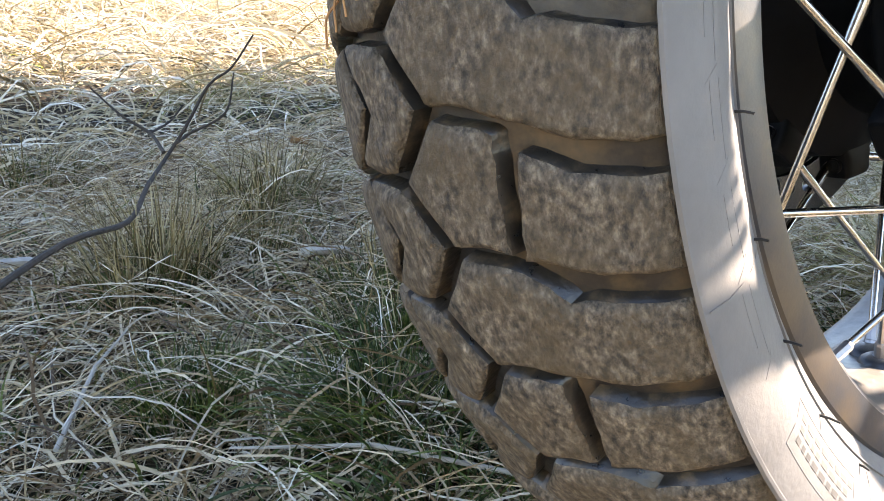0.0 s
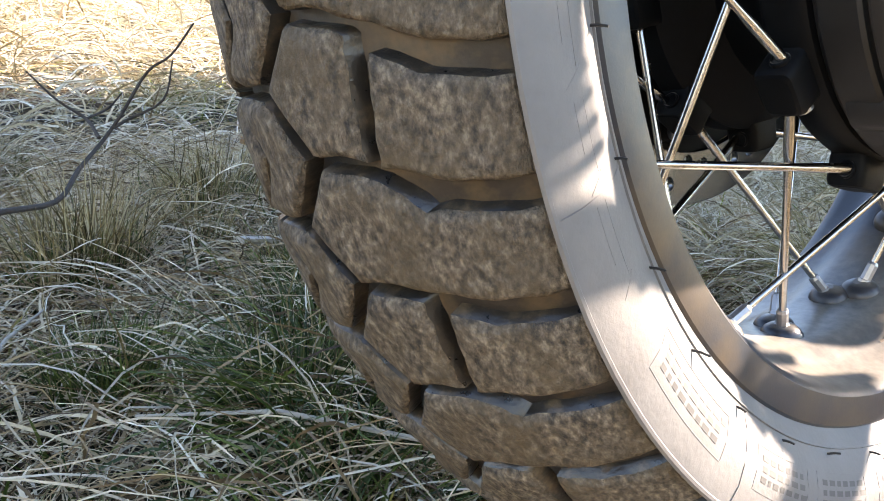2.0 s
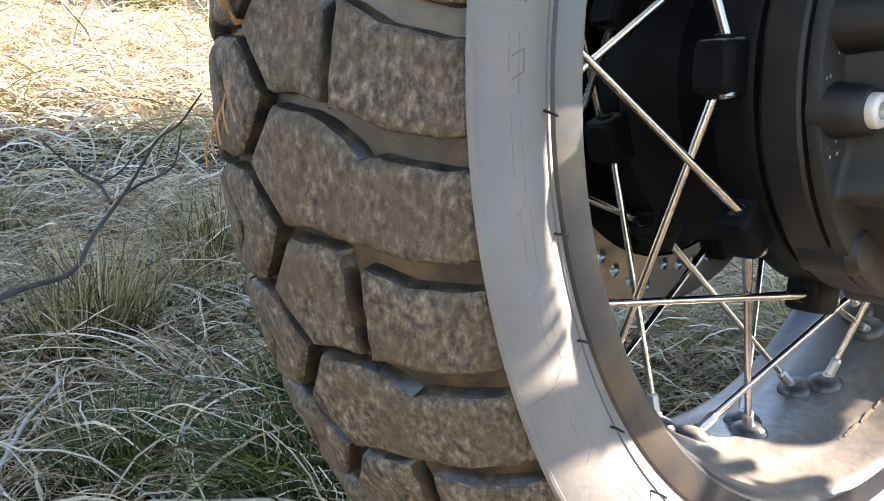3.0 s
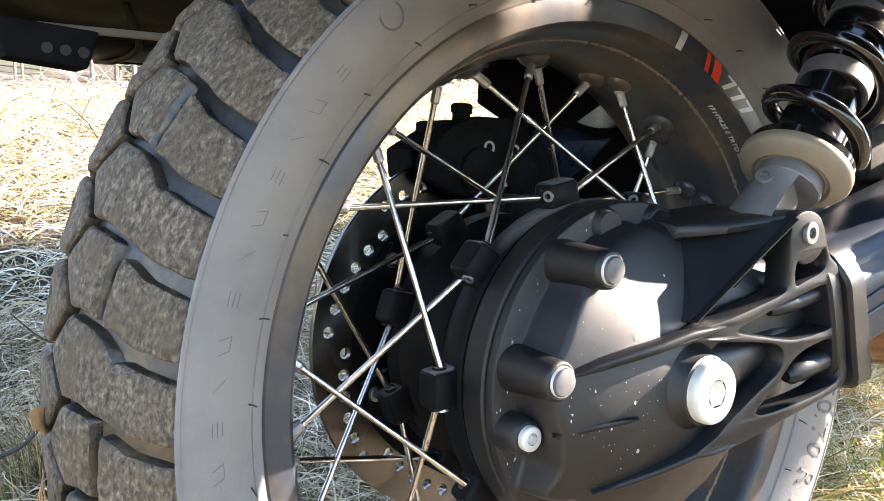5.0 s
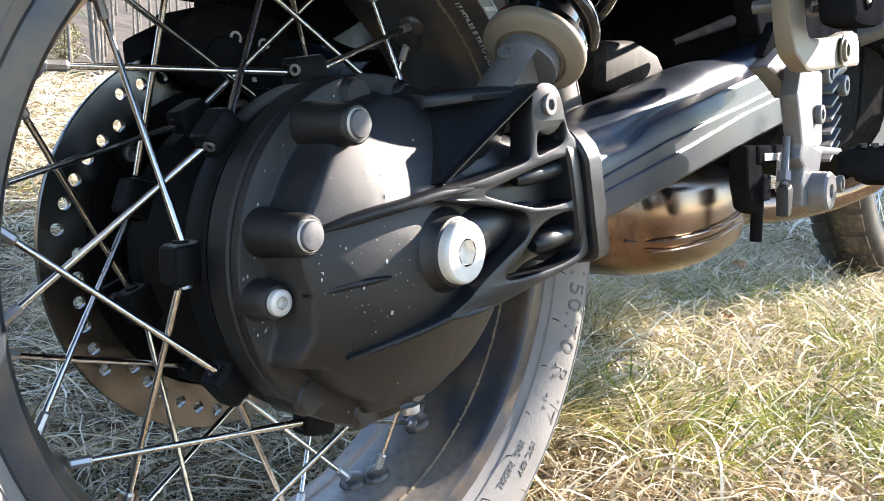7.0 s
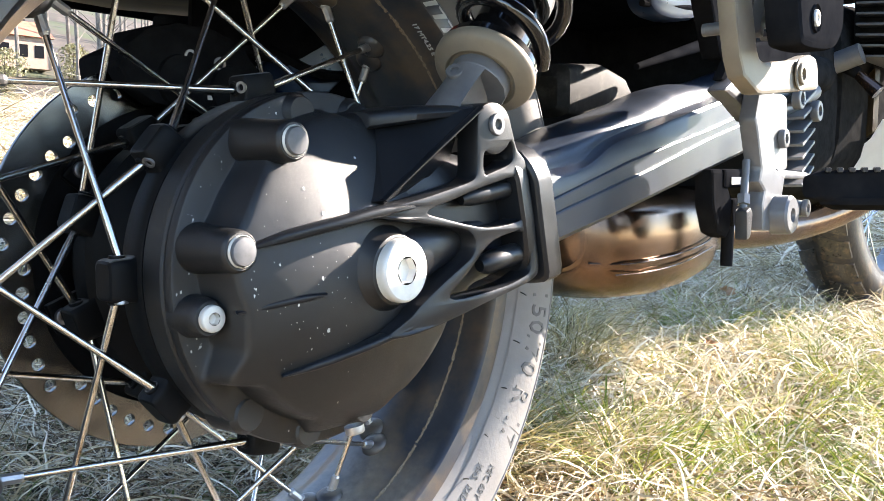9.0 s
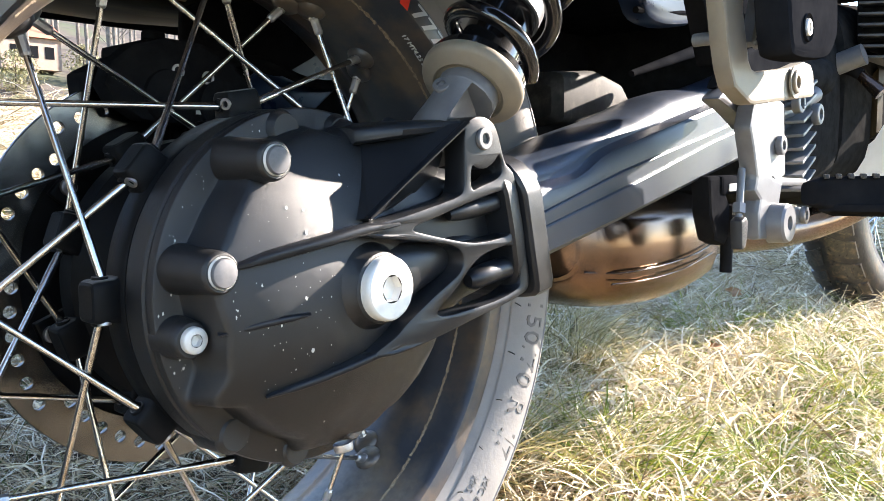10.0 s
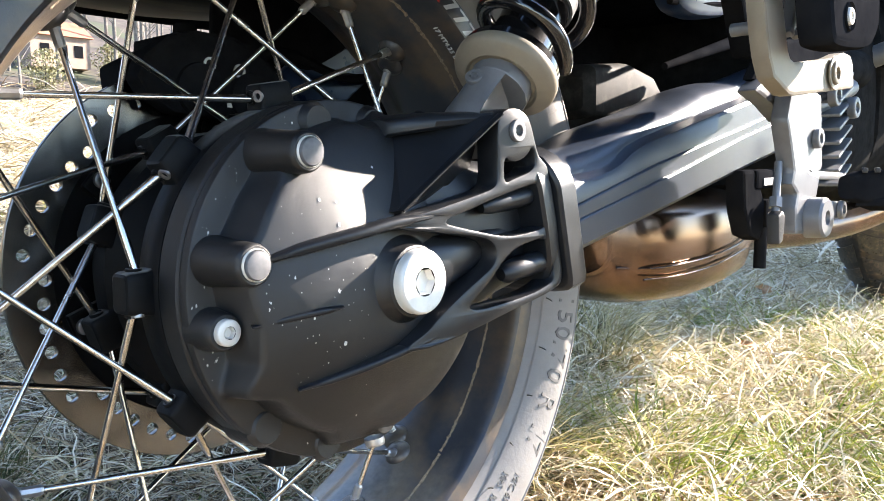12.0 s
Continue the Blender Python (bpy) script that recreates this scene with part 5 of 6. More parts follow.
part("pivot_block", slab([(0.396, 0.060), (0.424, 0.060), (0.448, 0.030), (0.446, 0.004), (0.436, -0.006), (0.413, 0.000), (0.400, 0.025)], -0.168, -0.150, 0.004), PLASTIC, cylinder)
stand_rod = part("stand_stop", tube([(0.512, -0.140, 0.020), (0.508, -0.140, -0.040)], 0.0062, 16), PLASTIC, bike, "black rubber stop hanging below the foot rest")
part("stop_head", block((0.511, -0.140, 0.016), (0.024, 0.02, 0.028), 0.004), PLASTIC, stand_rod)

# ---- gearbox, engine and right cylinder ----
gearbox = part("gearbox", loft([box_ring(0.62, -0.13, 0.13, 0.04, 0.24), box_ring(0.70, -0.15, 0.15, 0.02, 0.26), box_ring(0.86, -0.15, 0.15, 0.02, 0.27), box_ring(0.90, -0.14, 0.14, 0.03, 0.26)]), FIN, bike, "dark cast gearbox housing")
for i in range(8):
    part("cooling_rib", block((0.640, -0.165, 0.052 + 0.0145 * i), (0.085, 0.030, 0.0035), 0.001, (0, -14, 8)), ALU, gearbox)
for x, z in ((0.60, 0.135), (0.665, 0.125)):
    socket_bolt("gearbox_bolt", (x, -0.176, z), 0.012, 0.008, ALU, gearbox)
part("starter_cover", tube([(0.60, -0.14, 0.165), (0.76, -0.15, 0.175)], 0.024, 24), FIN, gearbox)
part("gearbox_pipe", tube(smooth_line([(0.56, -0.150, 0.118), (0.62, -0.160, 0.128), (0.70, -0.165, 0.150)], 5), 0.010, 12), ALU, gearbox)
engine = part("engine_block", loft([box_ring(0.88, -0.15, 0.15, 0.03, 0.30), box_ring(1.10, -0.16, 0.16, 0.03, 0.32), box_ring(1.20, -0.13, 0.13, 0.0, 0.28)]), FIN, bike, "dark engine block")
# Lighter grey than the left fins: light on them put into the colour.
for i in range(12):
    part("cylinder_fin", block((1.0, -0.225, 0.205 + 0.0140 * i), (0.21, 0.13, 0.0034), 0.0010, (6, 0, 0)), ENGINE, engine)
part("cylinder_barrel", slab([(0.92, 0.23), (0.92, 0.36), (1.08, 0.36), (1.08, 0.23)], -0.27, -0.15, 0.01), FIN, engine)
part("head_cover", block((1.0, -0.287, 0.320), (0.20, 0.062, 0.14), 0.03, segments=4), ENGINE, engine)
part("intake_clamp", tube([(0.86, -0.140, 0.198), (0.86, -0.178, 0.210)], 0.014, 24), ALU, engine)
part("throttle_cable", tube(smooth_line([(0.88, -0.138, 0.202), (0.88, -0.155, 0.195), (0.88, -0.170, 0.186)], 5), 0.008, 10), PLASTIC, engine)
part("sensor_plug", tube([(0.88, -0.166, 0.188), (0.88, -0.195, 0.160)], [0.006, 0.010], 14), BRONZE, engine)
for i in range(12):
    part("left_fin", block((1.0, 0.225, 0.205 + 0.0140 * i), (0.21, 0.13, 0.0034), 0.0010, (-6, 0, 0)), FIN, engine)
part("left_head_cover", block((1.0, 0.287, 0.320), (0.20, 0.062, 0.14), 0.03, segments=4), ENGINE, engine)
part("pipe_shroud", loft([[Vector((1.0, -0.087, 0.135)), Vector((1.0, -0.104, 0.062)), Vector((1.0, -0.162, 0.112)), Vector((1.0, -0.163, 0.205))], [Vector((1.03, -0.087, 0.135)), Vector((1.03, -0.104, 0.062)), Vector((1.03, -0.162, 0.112)), Vector((1.03, -0.163, 0.205))]]), BROWNED, bike, "dark brown smoked engine shroud", smooth=False)
# The sun's glare on this piece is put into its white colour.
part("white_side_cover", loft([[Vector((1.0, -0.108, 0.058)), Vector((1.0, -0.130, 0.040)), Vector((1.0, -0.22, 0.035)), Vector((1.0, -0.23, 0.150)), Vector((1.0, -0.175, 0.131)), Vector((1.0, -0.160, 0.104))], [Vector((1.04, -0.108, 0.058)), Vector((1.04, -0.130, 0.040)), Vector((1.04, -0.22, 0.035)), Vector((1.04, -0.23, 0.150)), Vector((1.04, -0.175, 0.131)), Vector((1.04, -0.160, 0.104))]]), SUN_WHITE, bike, "engine side piece with sunlight painted white", smooth=False)

# ---- front wheel ----
FX, FZ = 1.52, 0.045
front = part("front_tyre", spin([(-0.050, 0.232), (-0.058, 0.255), (-0.060, 0.275), (-0.055, 0.296), (-0.040, 0.313), (-0.018, 0.322), (0, 0.324), (0.018, 0.322), (0.040, 0.313), (0.055, 0.296), (0.060, 0.275), (0.058, 0.255), (0.050, 0.232)], 96, centre=(FX, FZ)), GROOVE, bike, "dusty front tyre with block tread")
for k in range(36):
    for side in (-1, 1):
        bm = bmesh.new()
        rows = []
        for i in range(4):
            u = i / 3
            y = 0.006 + 0.048 * u
            r = 0.3265 - 8.2 * y * y
            line = []
            for a in (0.6 + 4.5 * u, 7.8 + 4.5 * u):
                b = radians(a)
                line.append(bm.verts.new((r * math.cos(b), side * y, r * math.sin(b))))
            rows.append(line)
        for p, q in zip(rows, rows[1:]):
            bm.faces.new((p[0], p[1], q[1], q[0]))
        solid = bmesh.ops.extrude_face_region(bm, geom=bm.faces[:])
        for v in [g for g in solid["geom"] if isinstance(g, bmesh.types.BMVert)]:
            d = Vector((v.co.x, 0, v.co.z)).normalized()
            v.co -= d * 0.007
        bmesh.ops.transform(bm, matrix=Matrix.Translation((FX, 0, FZ)) @ Matrix.Rotation(-radians(10 * k + 5 * (side > 0)), 4, "Y"), verts=bm.verts)
        part("tread_block", bm, TREAD_WALL, front)
front_rim = part("front_rim", spin([(-0.046, 0.240), (-0.050, 0.238), (-0.050, 0.224), (-0.030, 0.214), (0, 0.208), (0.030, 0.214), (0.050, 0.224), (0.050, 0.238), (0.046, 0.240)], 96, centre=(FX, FZ)), ALU, bike, "bright front wheel rim")
for k in range(20):
    a, b = radians(18 * k), radians(18 * k + 40 * (-1) ** k)
    part("spoke", tube([(FX + 0.05 * math.cos(b), -0.03 * (-1) ** (k // 2), FZ + 0.05 * math.sin(b)), (FX + 0.21 * math.cos(a), 0, FZ + 0.21 * math.sin(a))], 0.002, 6), STEEL, front_rim)
part("front_hub", spin([(-0.05, 0.02), (-0.045, 0.055), (0.045, 0.055), (0.05, 0.02)], 32, centre=(FX, FZ)), BLACK, front_rim)
steered = [front, front_rim]
for y in (-0.085, 0.085):
    leg = part("fork_leg", tube([(FX - 0.03, y, FZ), (FX - 0.24, y, FZ + 0.56)], 0.026, 20), ENGINE, bike, "grey fork leg")
    steered.append(leg)
mudguard = part("front_mudguard", spin([(-0.070, 0.325), (-0.055, 0.342), (0, 0.352), (0.055, 0.342), (0.070, 0.325)], 30, start=45, end=165, centre=(FX, FZ)), PAINT, bike, "dark front mudguard")
steered.append(mudguard)

# the bars are turned, and the bike leans a little on its stand
STEER = radians(-10)
for ob in steered:
    ob.rotation_euler = (0, 0, STEER)
    ob.location = (FX * (1 - math.cos(STEER)) + 0.20, -FX * math.sin(STEER) - 0.02, 0)

# ---- fork head, bars and fairing: unseen, added to shade the grass ----
fairing = part("front_fairing", loft([box_ring(1.16, -0.17, 0.17, 0.50, 0.86), box_ring(1.26, -0.18, 0.18, 0.52, 0.90), box_ring(1.38, -0.12, 0.12, 0.58, 0.80)]), PAINT, bike, "unseen blue-black headlight fairing added for its shadow")
# Fills the gap through which sun leaked on to the shaded grass.
part("fork_yoke", block((1.34, 0.0, 0.455), (0.30, 0.20, 0.14), 0.02, segments=3), PLASTIC, bike, "unseen black fork yoke that closes a sun gap under the fairing")
bars = part("handlebar", tube(smooth_line([(1.00, -0.42, 0.74), (1.06, -0.28, 0.78), (1.14, -0.08, 0.76), (1.14, 0.08, 0.76), (1.06, 0.28, 0.78), (1.00, 0.42, 0.74)], 5), 0.012, 12), PLASTIC, bike, "black handlebar")
for y in (-0.38, 0.38):
    part("hand_guard", block((1.09, y, 0.75), (0.03, 0.20, 0.13), 0.012, segments=3), PLASTIC, bars)
part("wind_screen", slab([(1.28, 0.86), (1.16, 1.08), (1.18, 1.09), (1.31, 0.87)], -0.16, 0.16, 0.003), PAINT, fairing)

# ---- tail, seat, tank and added unseen bags: the forms that shade the wheel ----
part("rear_mudguard", loft([[Vector((x, y, z + 0.020 * (1 - (y / 0.105) ** 2))) for y in np.linspace(-0.105, 0.105, 9)] + [Vector((x, y, z + 0.006 + 0.020 * (1 - (y / 0.105) ** 2))) for y in np.linspace(0.105, -0.105, 9)]
                                  for x, z in ((-0.66, 0.300), (-0.50, 0.330), (-0.36, 0.352), (-0.20, 0.362), (-0.10, 0.372), (0.0, 0.378), (0.10, 0.376))]), BROWNED, bike, "dusty black plastic tail underside")
tail = part("tail_frame", loft([box_ring(-0.55, -0.10, 0.10, 0.38, 0.47), box_ring(-0.30, -0.13, 0.13, 0.40, 0.52), box_ring(0.10, -0.15, 0.15, 0.385, 0.55), box_ring(0.45, -0.16, 0.16, 0.37, 0.57), box_ring(0.62, -0.14, 0.14, 0.40, 0.56)]), PLASTIC, bike, "black tail section and seat base")
part("seat", loft([box_ring(-0.50, -0.11, 0.11, 0.47, 0.53), box_ring(-0.20, -0.15, 0.15, 0.50, 0.585), box_ring(0.20, -0.16, 0.16, 0.53, 0.60), box_ring(0.55, -0.13, 0.13, 0.50, 0.575)]), PLASTIC, tail, "black padded seat")
part("fuel_tank", loft([box_ring(0.55, -0.10, 0.10, 0.46, 0.58), box_ring(0.70, -0.16, 0.16, 0.42, 0.70), box_ring(0.95, -0.19, 0.19, 0.40, 0.74), box_ring(1.12, -0.15, 0.15, 0.44, 0.70)]), PAINT, bike, "blue-black fuel tank")
# Bags out of view, outlined to set the shadow edge on wheel and case.
for y in (0.300, -0.300):
    case = part("side_bag", slab([(-0.225, 0.240), (-0.205, 0.212), (0.298, 0.212), (0.380, 0.286), (0.408, 0.312), (0.428, 0.392), (0.540, 0.508), (0.535, 0.585), (0.510, 0.600), (-0.205, 0.600), (-0.225, 0.580)], y - 0.003, y + 0.003, 0.002), PLASTIC, bike, "unseen black bag added beside the seat to shade the wheel")
    part("bag_lining", slab([(-0.21, 0.300), (0.180, 0.300), (0.150, 0.560), (-0.21, 0.560)], min(y * 0.6, y * 0.98), max(y * 0.6, y * 0.98), 0.010), PLASTIC, case)
part("bag_strap", block((-0.04, -0.337, 0.46), (0.035, 0.006, 0.25), 0.002), BROWNED, case)
for y in (-0.115, 0.115):
    part("sub_frame_tube", tube(smooth_line([(0.62, y, 0.20), (0.45, y, 0.27), (0.20, y, 0.355), (-0.25, y, 0.385)], 6), 0.012, 12), PLASTIC, bike, "black sub-frame tube")
# Added panel, there to block sun from the inside of the frame.
part("side_cover", plate([(0.56, 0.34), (0.74, 0.345), (0.80, 0.38), (0.74, 0.44), (0.50, 0.42), (0.47, 0.36)], [], 0.018, 0.006, lambda x, z: -0.168), PLASTIC, bike, "matt black cover added under the seat to keep sun out")
part("wheel_liner", slab([(0.1865, 0.2172), (0.2133, 0.1873), (0.1500, 0.1540), (0.0800, 0.1600), (0.0500, 0.1760), (0.0520, 0.2000), (0.0788, 0.2120)], 0.120, 0.126, 0.002), PLASTIC, bike, "black plastic liner beside the wheel")
part("battery_box", block((0.50, 0.0, 0.335), (0.36, 0.23, 0.20), 0.02), PLASTIC, bike, "black airbox and battery housing")
part("blue_cover", plate([(0.300, 0.30), (0.315, 0.206), (0.350, 0.188), (0.458, 0.205), (0.475, 0.30)], [], 0.024, 0.006, lambda x, z: -0.140), PAINT, bike, "blue-black plastic cover")
part("inner_fender", slab([(0.27, 0.16), (0.64, 0.16), (0.64, 0.44), (0.27, 0.40)], 0.088, 0.096, 0.002), PLASTIC, bike, "black inner fender behind the shock")
part("wire_loom", tube(smooth_line([(0.32, -0.135, 0.200), (0.40, -0.138, 0.207), (0.455, -0.138, 0.215), (0.55, -0.130, 0.24)], 5), 0.003, 8), PLASTIC, bike, "black cable loom")
part("damper_pipe", tube([(0.341, -0.120, 0.150), (0.477, -0.120, 0.183)], [0.003, 0.006], 14), PLASTIC, bike, "black tapered link rod")


# ---- ground ----
def ground_height(x, y):
    """Height of the soil: almost level by the bike, rising to a near crest on its left, falling behind it to a far wooded slope."""
    x, y = np.asarray(x, float), np.asarray(y, float)
    up = 0.03 * np.clip(x, -6, 6) + 0.045 * np.clip(y, -3, 4.2)
    rise = 0.125 * (np.sqrt((np.clip(y, None, 4.2) - 0.55) ** 2 + 0.09) + (np.clip(y, None, 4.2) - 0.55)) / 2
    fall = -0.16 * np.clip(y - 4.4, 0, 16) + 0.0
    far = 0.35 * np.clip(y - 50, 0, 220)
    lumps = 0.012 * np.sin(3.1 * x + 1.7 * y) * np.sin(2.3 * y - 0.8 * x + 1.0) + 0.006 * np.sin(9 * x + 2) * np.sin(8 * y)
    near = np.exp(-(x ** 2 + y ** 2) / 0.03)
    return up + rise + fall + far + lumps * (1 - near)


def spread_axis(n, reach, core):
    s = np.linspace(-1, 1, n)
    return np.sinh(s * np.arcsinh(reach / core)) * core


gx, gy = spread_axis(170, 260, 1.6), spread_axis(190, 260, 1.6)
mesh_x, mesh_y = np.meshgrid(gx, gy, indexing="ij")
mesh_z = ground_height(mesh_x, mesh_y)
verts = np.stack([mesh_x, mesh_y, mesh_z], -1).reshape(-1, 3)
ids = np.arange(len(gx) * len(gy)).reshape(len(gx), len(gy))
faces = np.stack([ids[:-1, :-1], ids[1:, :-1], ids[1:, 1:], ids[:-1, 1:]], -1).reshape(-1, 4)
me = bpy.data.meshes.new("ground")
me.from_pydata(verts.tolist(), [], faces.tolist())
me.materials.append(SOIL)
me.materials.append(HILL)
far_face = verts[faces[:, 0], 1] > 9
me.polygons.foreach_set("material_index", far_face.astype(np.int32))
me.shade_smooth()
tagged(new("ground", me), "soil under matted dry meadow grass, sloping up", "ground", kind="structure")

rng = np.random.default_rng(7)


def blades(name, mat, label, x, y, length, width, lift0, lift1, heading, lie=0.0, category="grass", curl=0.55, stations=6):
    """One object of many bent, tapering blades rooted at (x, y). lift: elevation in radians at the root and at the tip."""
    keep = ~((np.abs(y) < 0.085) & (np.abs(x) < 0.11)) & ~((np.abs(y + 0.02) < 0.08) & (np.abs(x - 1.72) < 0.10))
    x, y, length, width, lift0, lift1, heading = (a[keep] for a in np.broadcast_arrays(x, y, length, width, lift0, lift1, heading))
    n = len(x)
    p = np.stack([x, y, ground_height(x, y) - 0.004 + lie * rng.random(n)], -1)
    turn = rng.normal(0, curl, n)
    kink = rng.normal(0, 0.15, (stations, n))
    pts = [p]
    for s in range(1, stations):
        f = (s - 0.5) / (stations - 1)
        e = lift0 * (1 - f) + lift1 * f + 0.5 * kink[s - 1]
        h = heading + turn * f * f + kink[s]
        step = np.stack([np.cos(e) * np.cos(h), np.cos(e) * np.sin(h), np.sin(e)], -1) * (length / (stations - 1))[:, None]
        q = pts[-1] + step
        q[:, 2] = np.maximum(q[:, 2], ground_height(q[:, 0], q[:, 1]) + 0.002 + 0.012 * rng.random(n))
        pts.append(q)
    pts = np.stack(pts, 1)
    roll = rng.uniform(-1.3, 1.3, n)
    side = np.stack([-np.sin(heading) * np.cos(roll), np.cos(heading) * np.cos(roll), np.sin(roll)], -1)
    taper = np.interp(np.linspace(0, 1, stations), [0, 0.2, 0.4, 0.6, 0.8, 1], [0.8, 1.0, 0.95, 0.8, 0.55, 0.12])
    off = side[:, None, :] * (width[:, None] * taper[None, :])[..., None] / 2
    both = np.stack([pts - off, pts + off], 2).reshape(-1, 3)
    base = (np.arange(n) * stations * 2)[:, None, None]
    quad = np.array([[2 * s, 2 * s + 1, 2 * s + 3, 2 * s + 2] for s in range(stations - 1)])[None]
    faces = (base + quad).reshape(-1, 4)
    me = bpy.data.meshes.new(name)
    me.vertices.add(len(both))
    me.vertices.foreach_set("co", both.astype(np.float32).ravel())
    me.loops.add(faces.size)
    me.loops.foreach_set("vertex_index", faces.astype(np.int32).ravel())
    me.polygons.add(len(faces))
    me.polygons.foreach_set("loop_start", np.arange(0, faces.size, 4, dtype=np.int32))
    me.polygons.foreach_set("loop_total", np.full(len(faces), 4, np.int32))
    me.update(calc_edges=True)
    me.validate()
    me.materials.append(mat)
    me.shade_smooth()
    return tagged(new(name, me), label, category, kind="stuff")


def scatter(n, x0, x1, y0, y1):
    return rng.uniform(x0, x1, n), rng.uniform(y0, y1, n)


def flow(x, y):
    """The matted grass lies in drifts."""
    return 2.2 * np.sin(1.9 * x + 0.7) + 1.8 * np.cos(2.6 * y - 0.4 * x) + 0.6


def straw_field(label, n, x0, x1, y0, y1, scale=1.0, mat=None, stand=0.0, clear=False, stations=6):
    """Matted straw: most lies in drifts, some stands, a few long thin stems cross it."""
    x, y = scatter(n, x0, x1, y0, y1)
    if clear:                             # leave out the finely covered ground round the bike
        far = (x < -1.15) | (x > 2.3) | (y < -1.05) | (y > 1.5)
        x, y = x[far], y[far]
        n = len(x)
    u = rng.random(n)
    short = np.where((y < 0.03) & (x < 0.1), 0.45, 1.0)   # trodden where one stands
    blades("dry_grass", mat or STRAW, label, x, y, short * scale * (0.040 + 0.15 * u ** 1.8) * (1 - 0.35 * stand), scale * (0.0010 + 0.0026 * rng.random(n) ** 2.2) * (1 + 0.4 * stand), rng.uniform(0.0, 1.15, n) + 0.3 * stand, rng.uniform(-1.1, 0.2, n) + 0.5 * stand, flow(x, y) + rng.normal(0, 1.7 + 2.0 * stand, n), 0.030 * scale, stations=stations)


def green_field(label, n, x0, x1, y0, y1, scale=1.0, mat=None):
    x, y = scatter(n, x0, x1, y0, y1)
    patch = np.sin(2.7 * x + 0.5 * y + 2) * np.sin(3.3 * y - 1.1 * x) + 0.4 * np.sin(11 * x) * np.sin(9 * y + 1)
    keep = patch > rng.uniform(-0.5, 1.0, n)
    x, y = x[keep], y[keep]
    m = len(x)
    blades("green_grass", mat or GREEN, label, x, y, scale * rng.uniform(0.03, 0.085, m), scale * rng.uniform(0.0012, 0.0026, m), rng.uniform(0.6, 1.45, m), rng.uniform(-0.4, 0.9, m), rng.uniform(0, 6.28, m), 0.008, curl=0.5)


straw_field("matted brown straw behind the wheel", 42000, -0.85, 0.50, -0.30, 1.20, 0.78, mat=STRAW_BROWN, stations=7)
straw_field("sunlit bleached straw beside the bike", 26000, 0.2, 1.9, -0.75, 0.75, 0.75, stand=0.4)
straw_field("standing dry blades beside the bike", 34000, 0.2, 1.9, -0.75, 0.75, 0.85, stand=1.0)
straw_field("dry meadow grass on the slope", 34000, -1.6, 3.6, 1.1, 4.6, 1.6)
straw_field("dry meadow grass towards the front", 20000, 1.8, 5.0, -1.2, 1.4, 1.8)
straw_field("dry meadow grass left of the bike", 15000, 0.45, 2.0, 0.65, 1.25, 1.1)
straw_field("dry meadow grass all round", 46000, -5.5, 6.5, -5.0, 5.2, 2.4, clear=True, stations=4)
straw_field("dry grass under and behind the bike", 13000, 0.25, 2.1, -1.1, -0.25)
straw_field("dry grass behind the standing place", 9000, -1.3, -0.8, -1.1, 1.4, 1.3)
straw_field("dry meadow grass along the crest", 9000, -3.0, 6.0, 4.0, 5.2, 2.0)
def long_stems(label, n, x0, x1, y0, y1, mat):
    """Sparse long pale stems that arch over the mat."""
    x, y = scatter(n, x0, x1, y0, y1)
    blades("dry_stems", mat, label, x, y, rng.uniform(0.08, 0.24, n), rng.uniform(0.0008, 0.0016, n), rng.uniform(0.15, 1.0, n), rng.uniform(-1.3, -0.2, n), rng.uniform(0, 6.28, n), 0.035, curl=1.6, stations=10)


long_stems("long bleached stems arching over the brown straw", 2600, -0.75, 0.45, -0.05, 1.15, PALE_STRAW)
long_stems("long bleached stems in the sunlit grass", 900, 0.25, 1.7, -0.6, 0.6, PALE_STRAW)
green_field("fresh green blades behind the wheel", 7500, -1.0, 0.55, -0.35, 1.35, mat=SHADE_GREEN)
green_field("fresh green blades in the sun", 19000, 0.2, 2.2, -0.75, 0.75)
green_field("fresh green blades on the slope", 9000, -1.6, 3.6, 1.2, 4.5, 1.3)


def tuft(x, y, n, spread, height, mat, label):
    a, d = rng.uniform(0, 6.28, n), spread * np.sqrt(rng.random(n))
    blades("grass_tuft", mat, label, x + d * np.cos(a), y + d * np.sin(a), height * rng.uniform(0.5, 1.15, n), rng.uniform(0.0010, 0.0022, n), rng.uniform(0.8, 1.5, n), rng.uniform(-0.9, 0.7, n), a + rng.normal(0, 0.7, n), 0.005, "grass tuft")


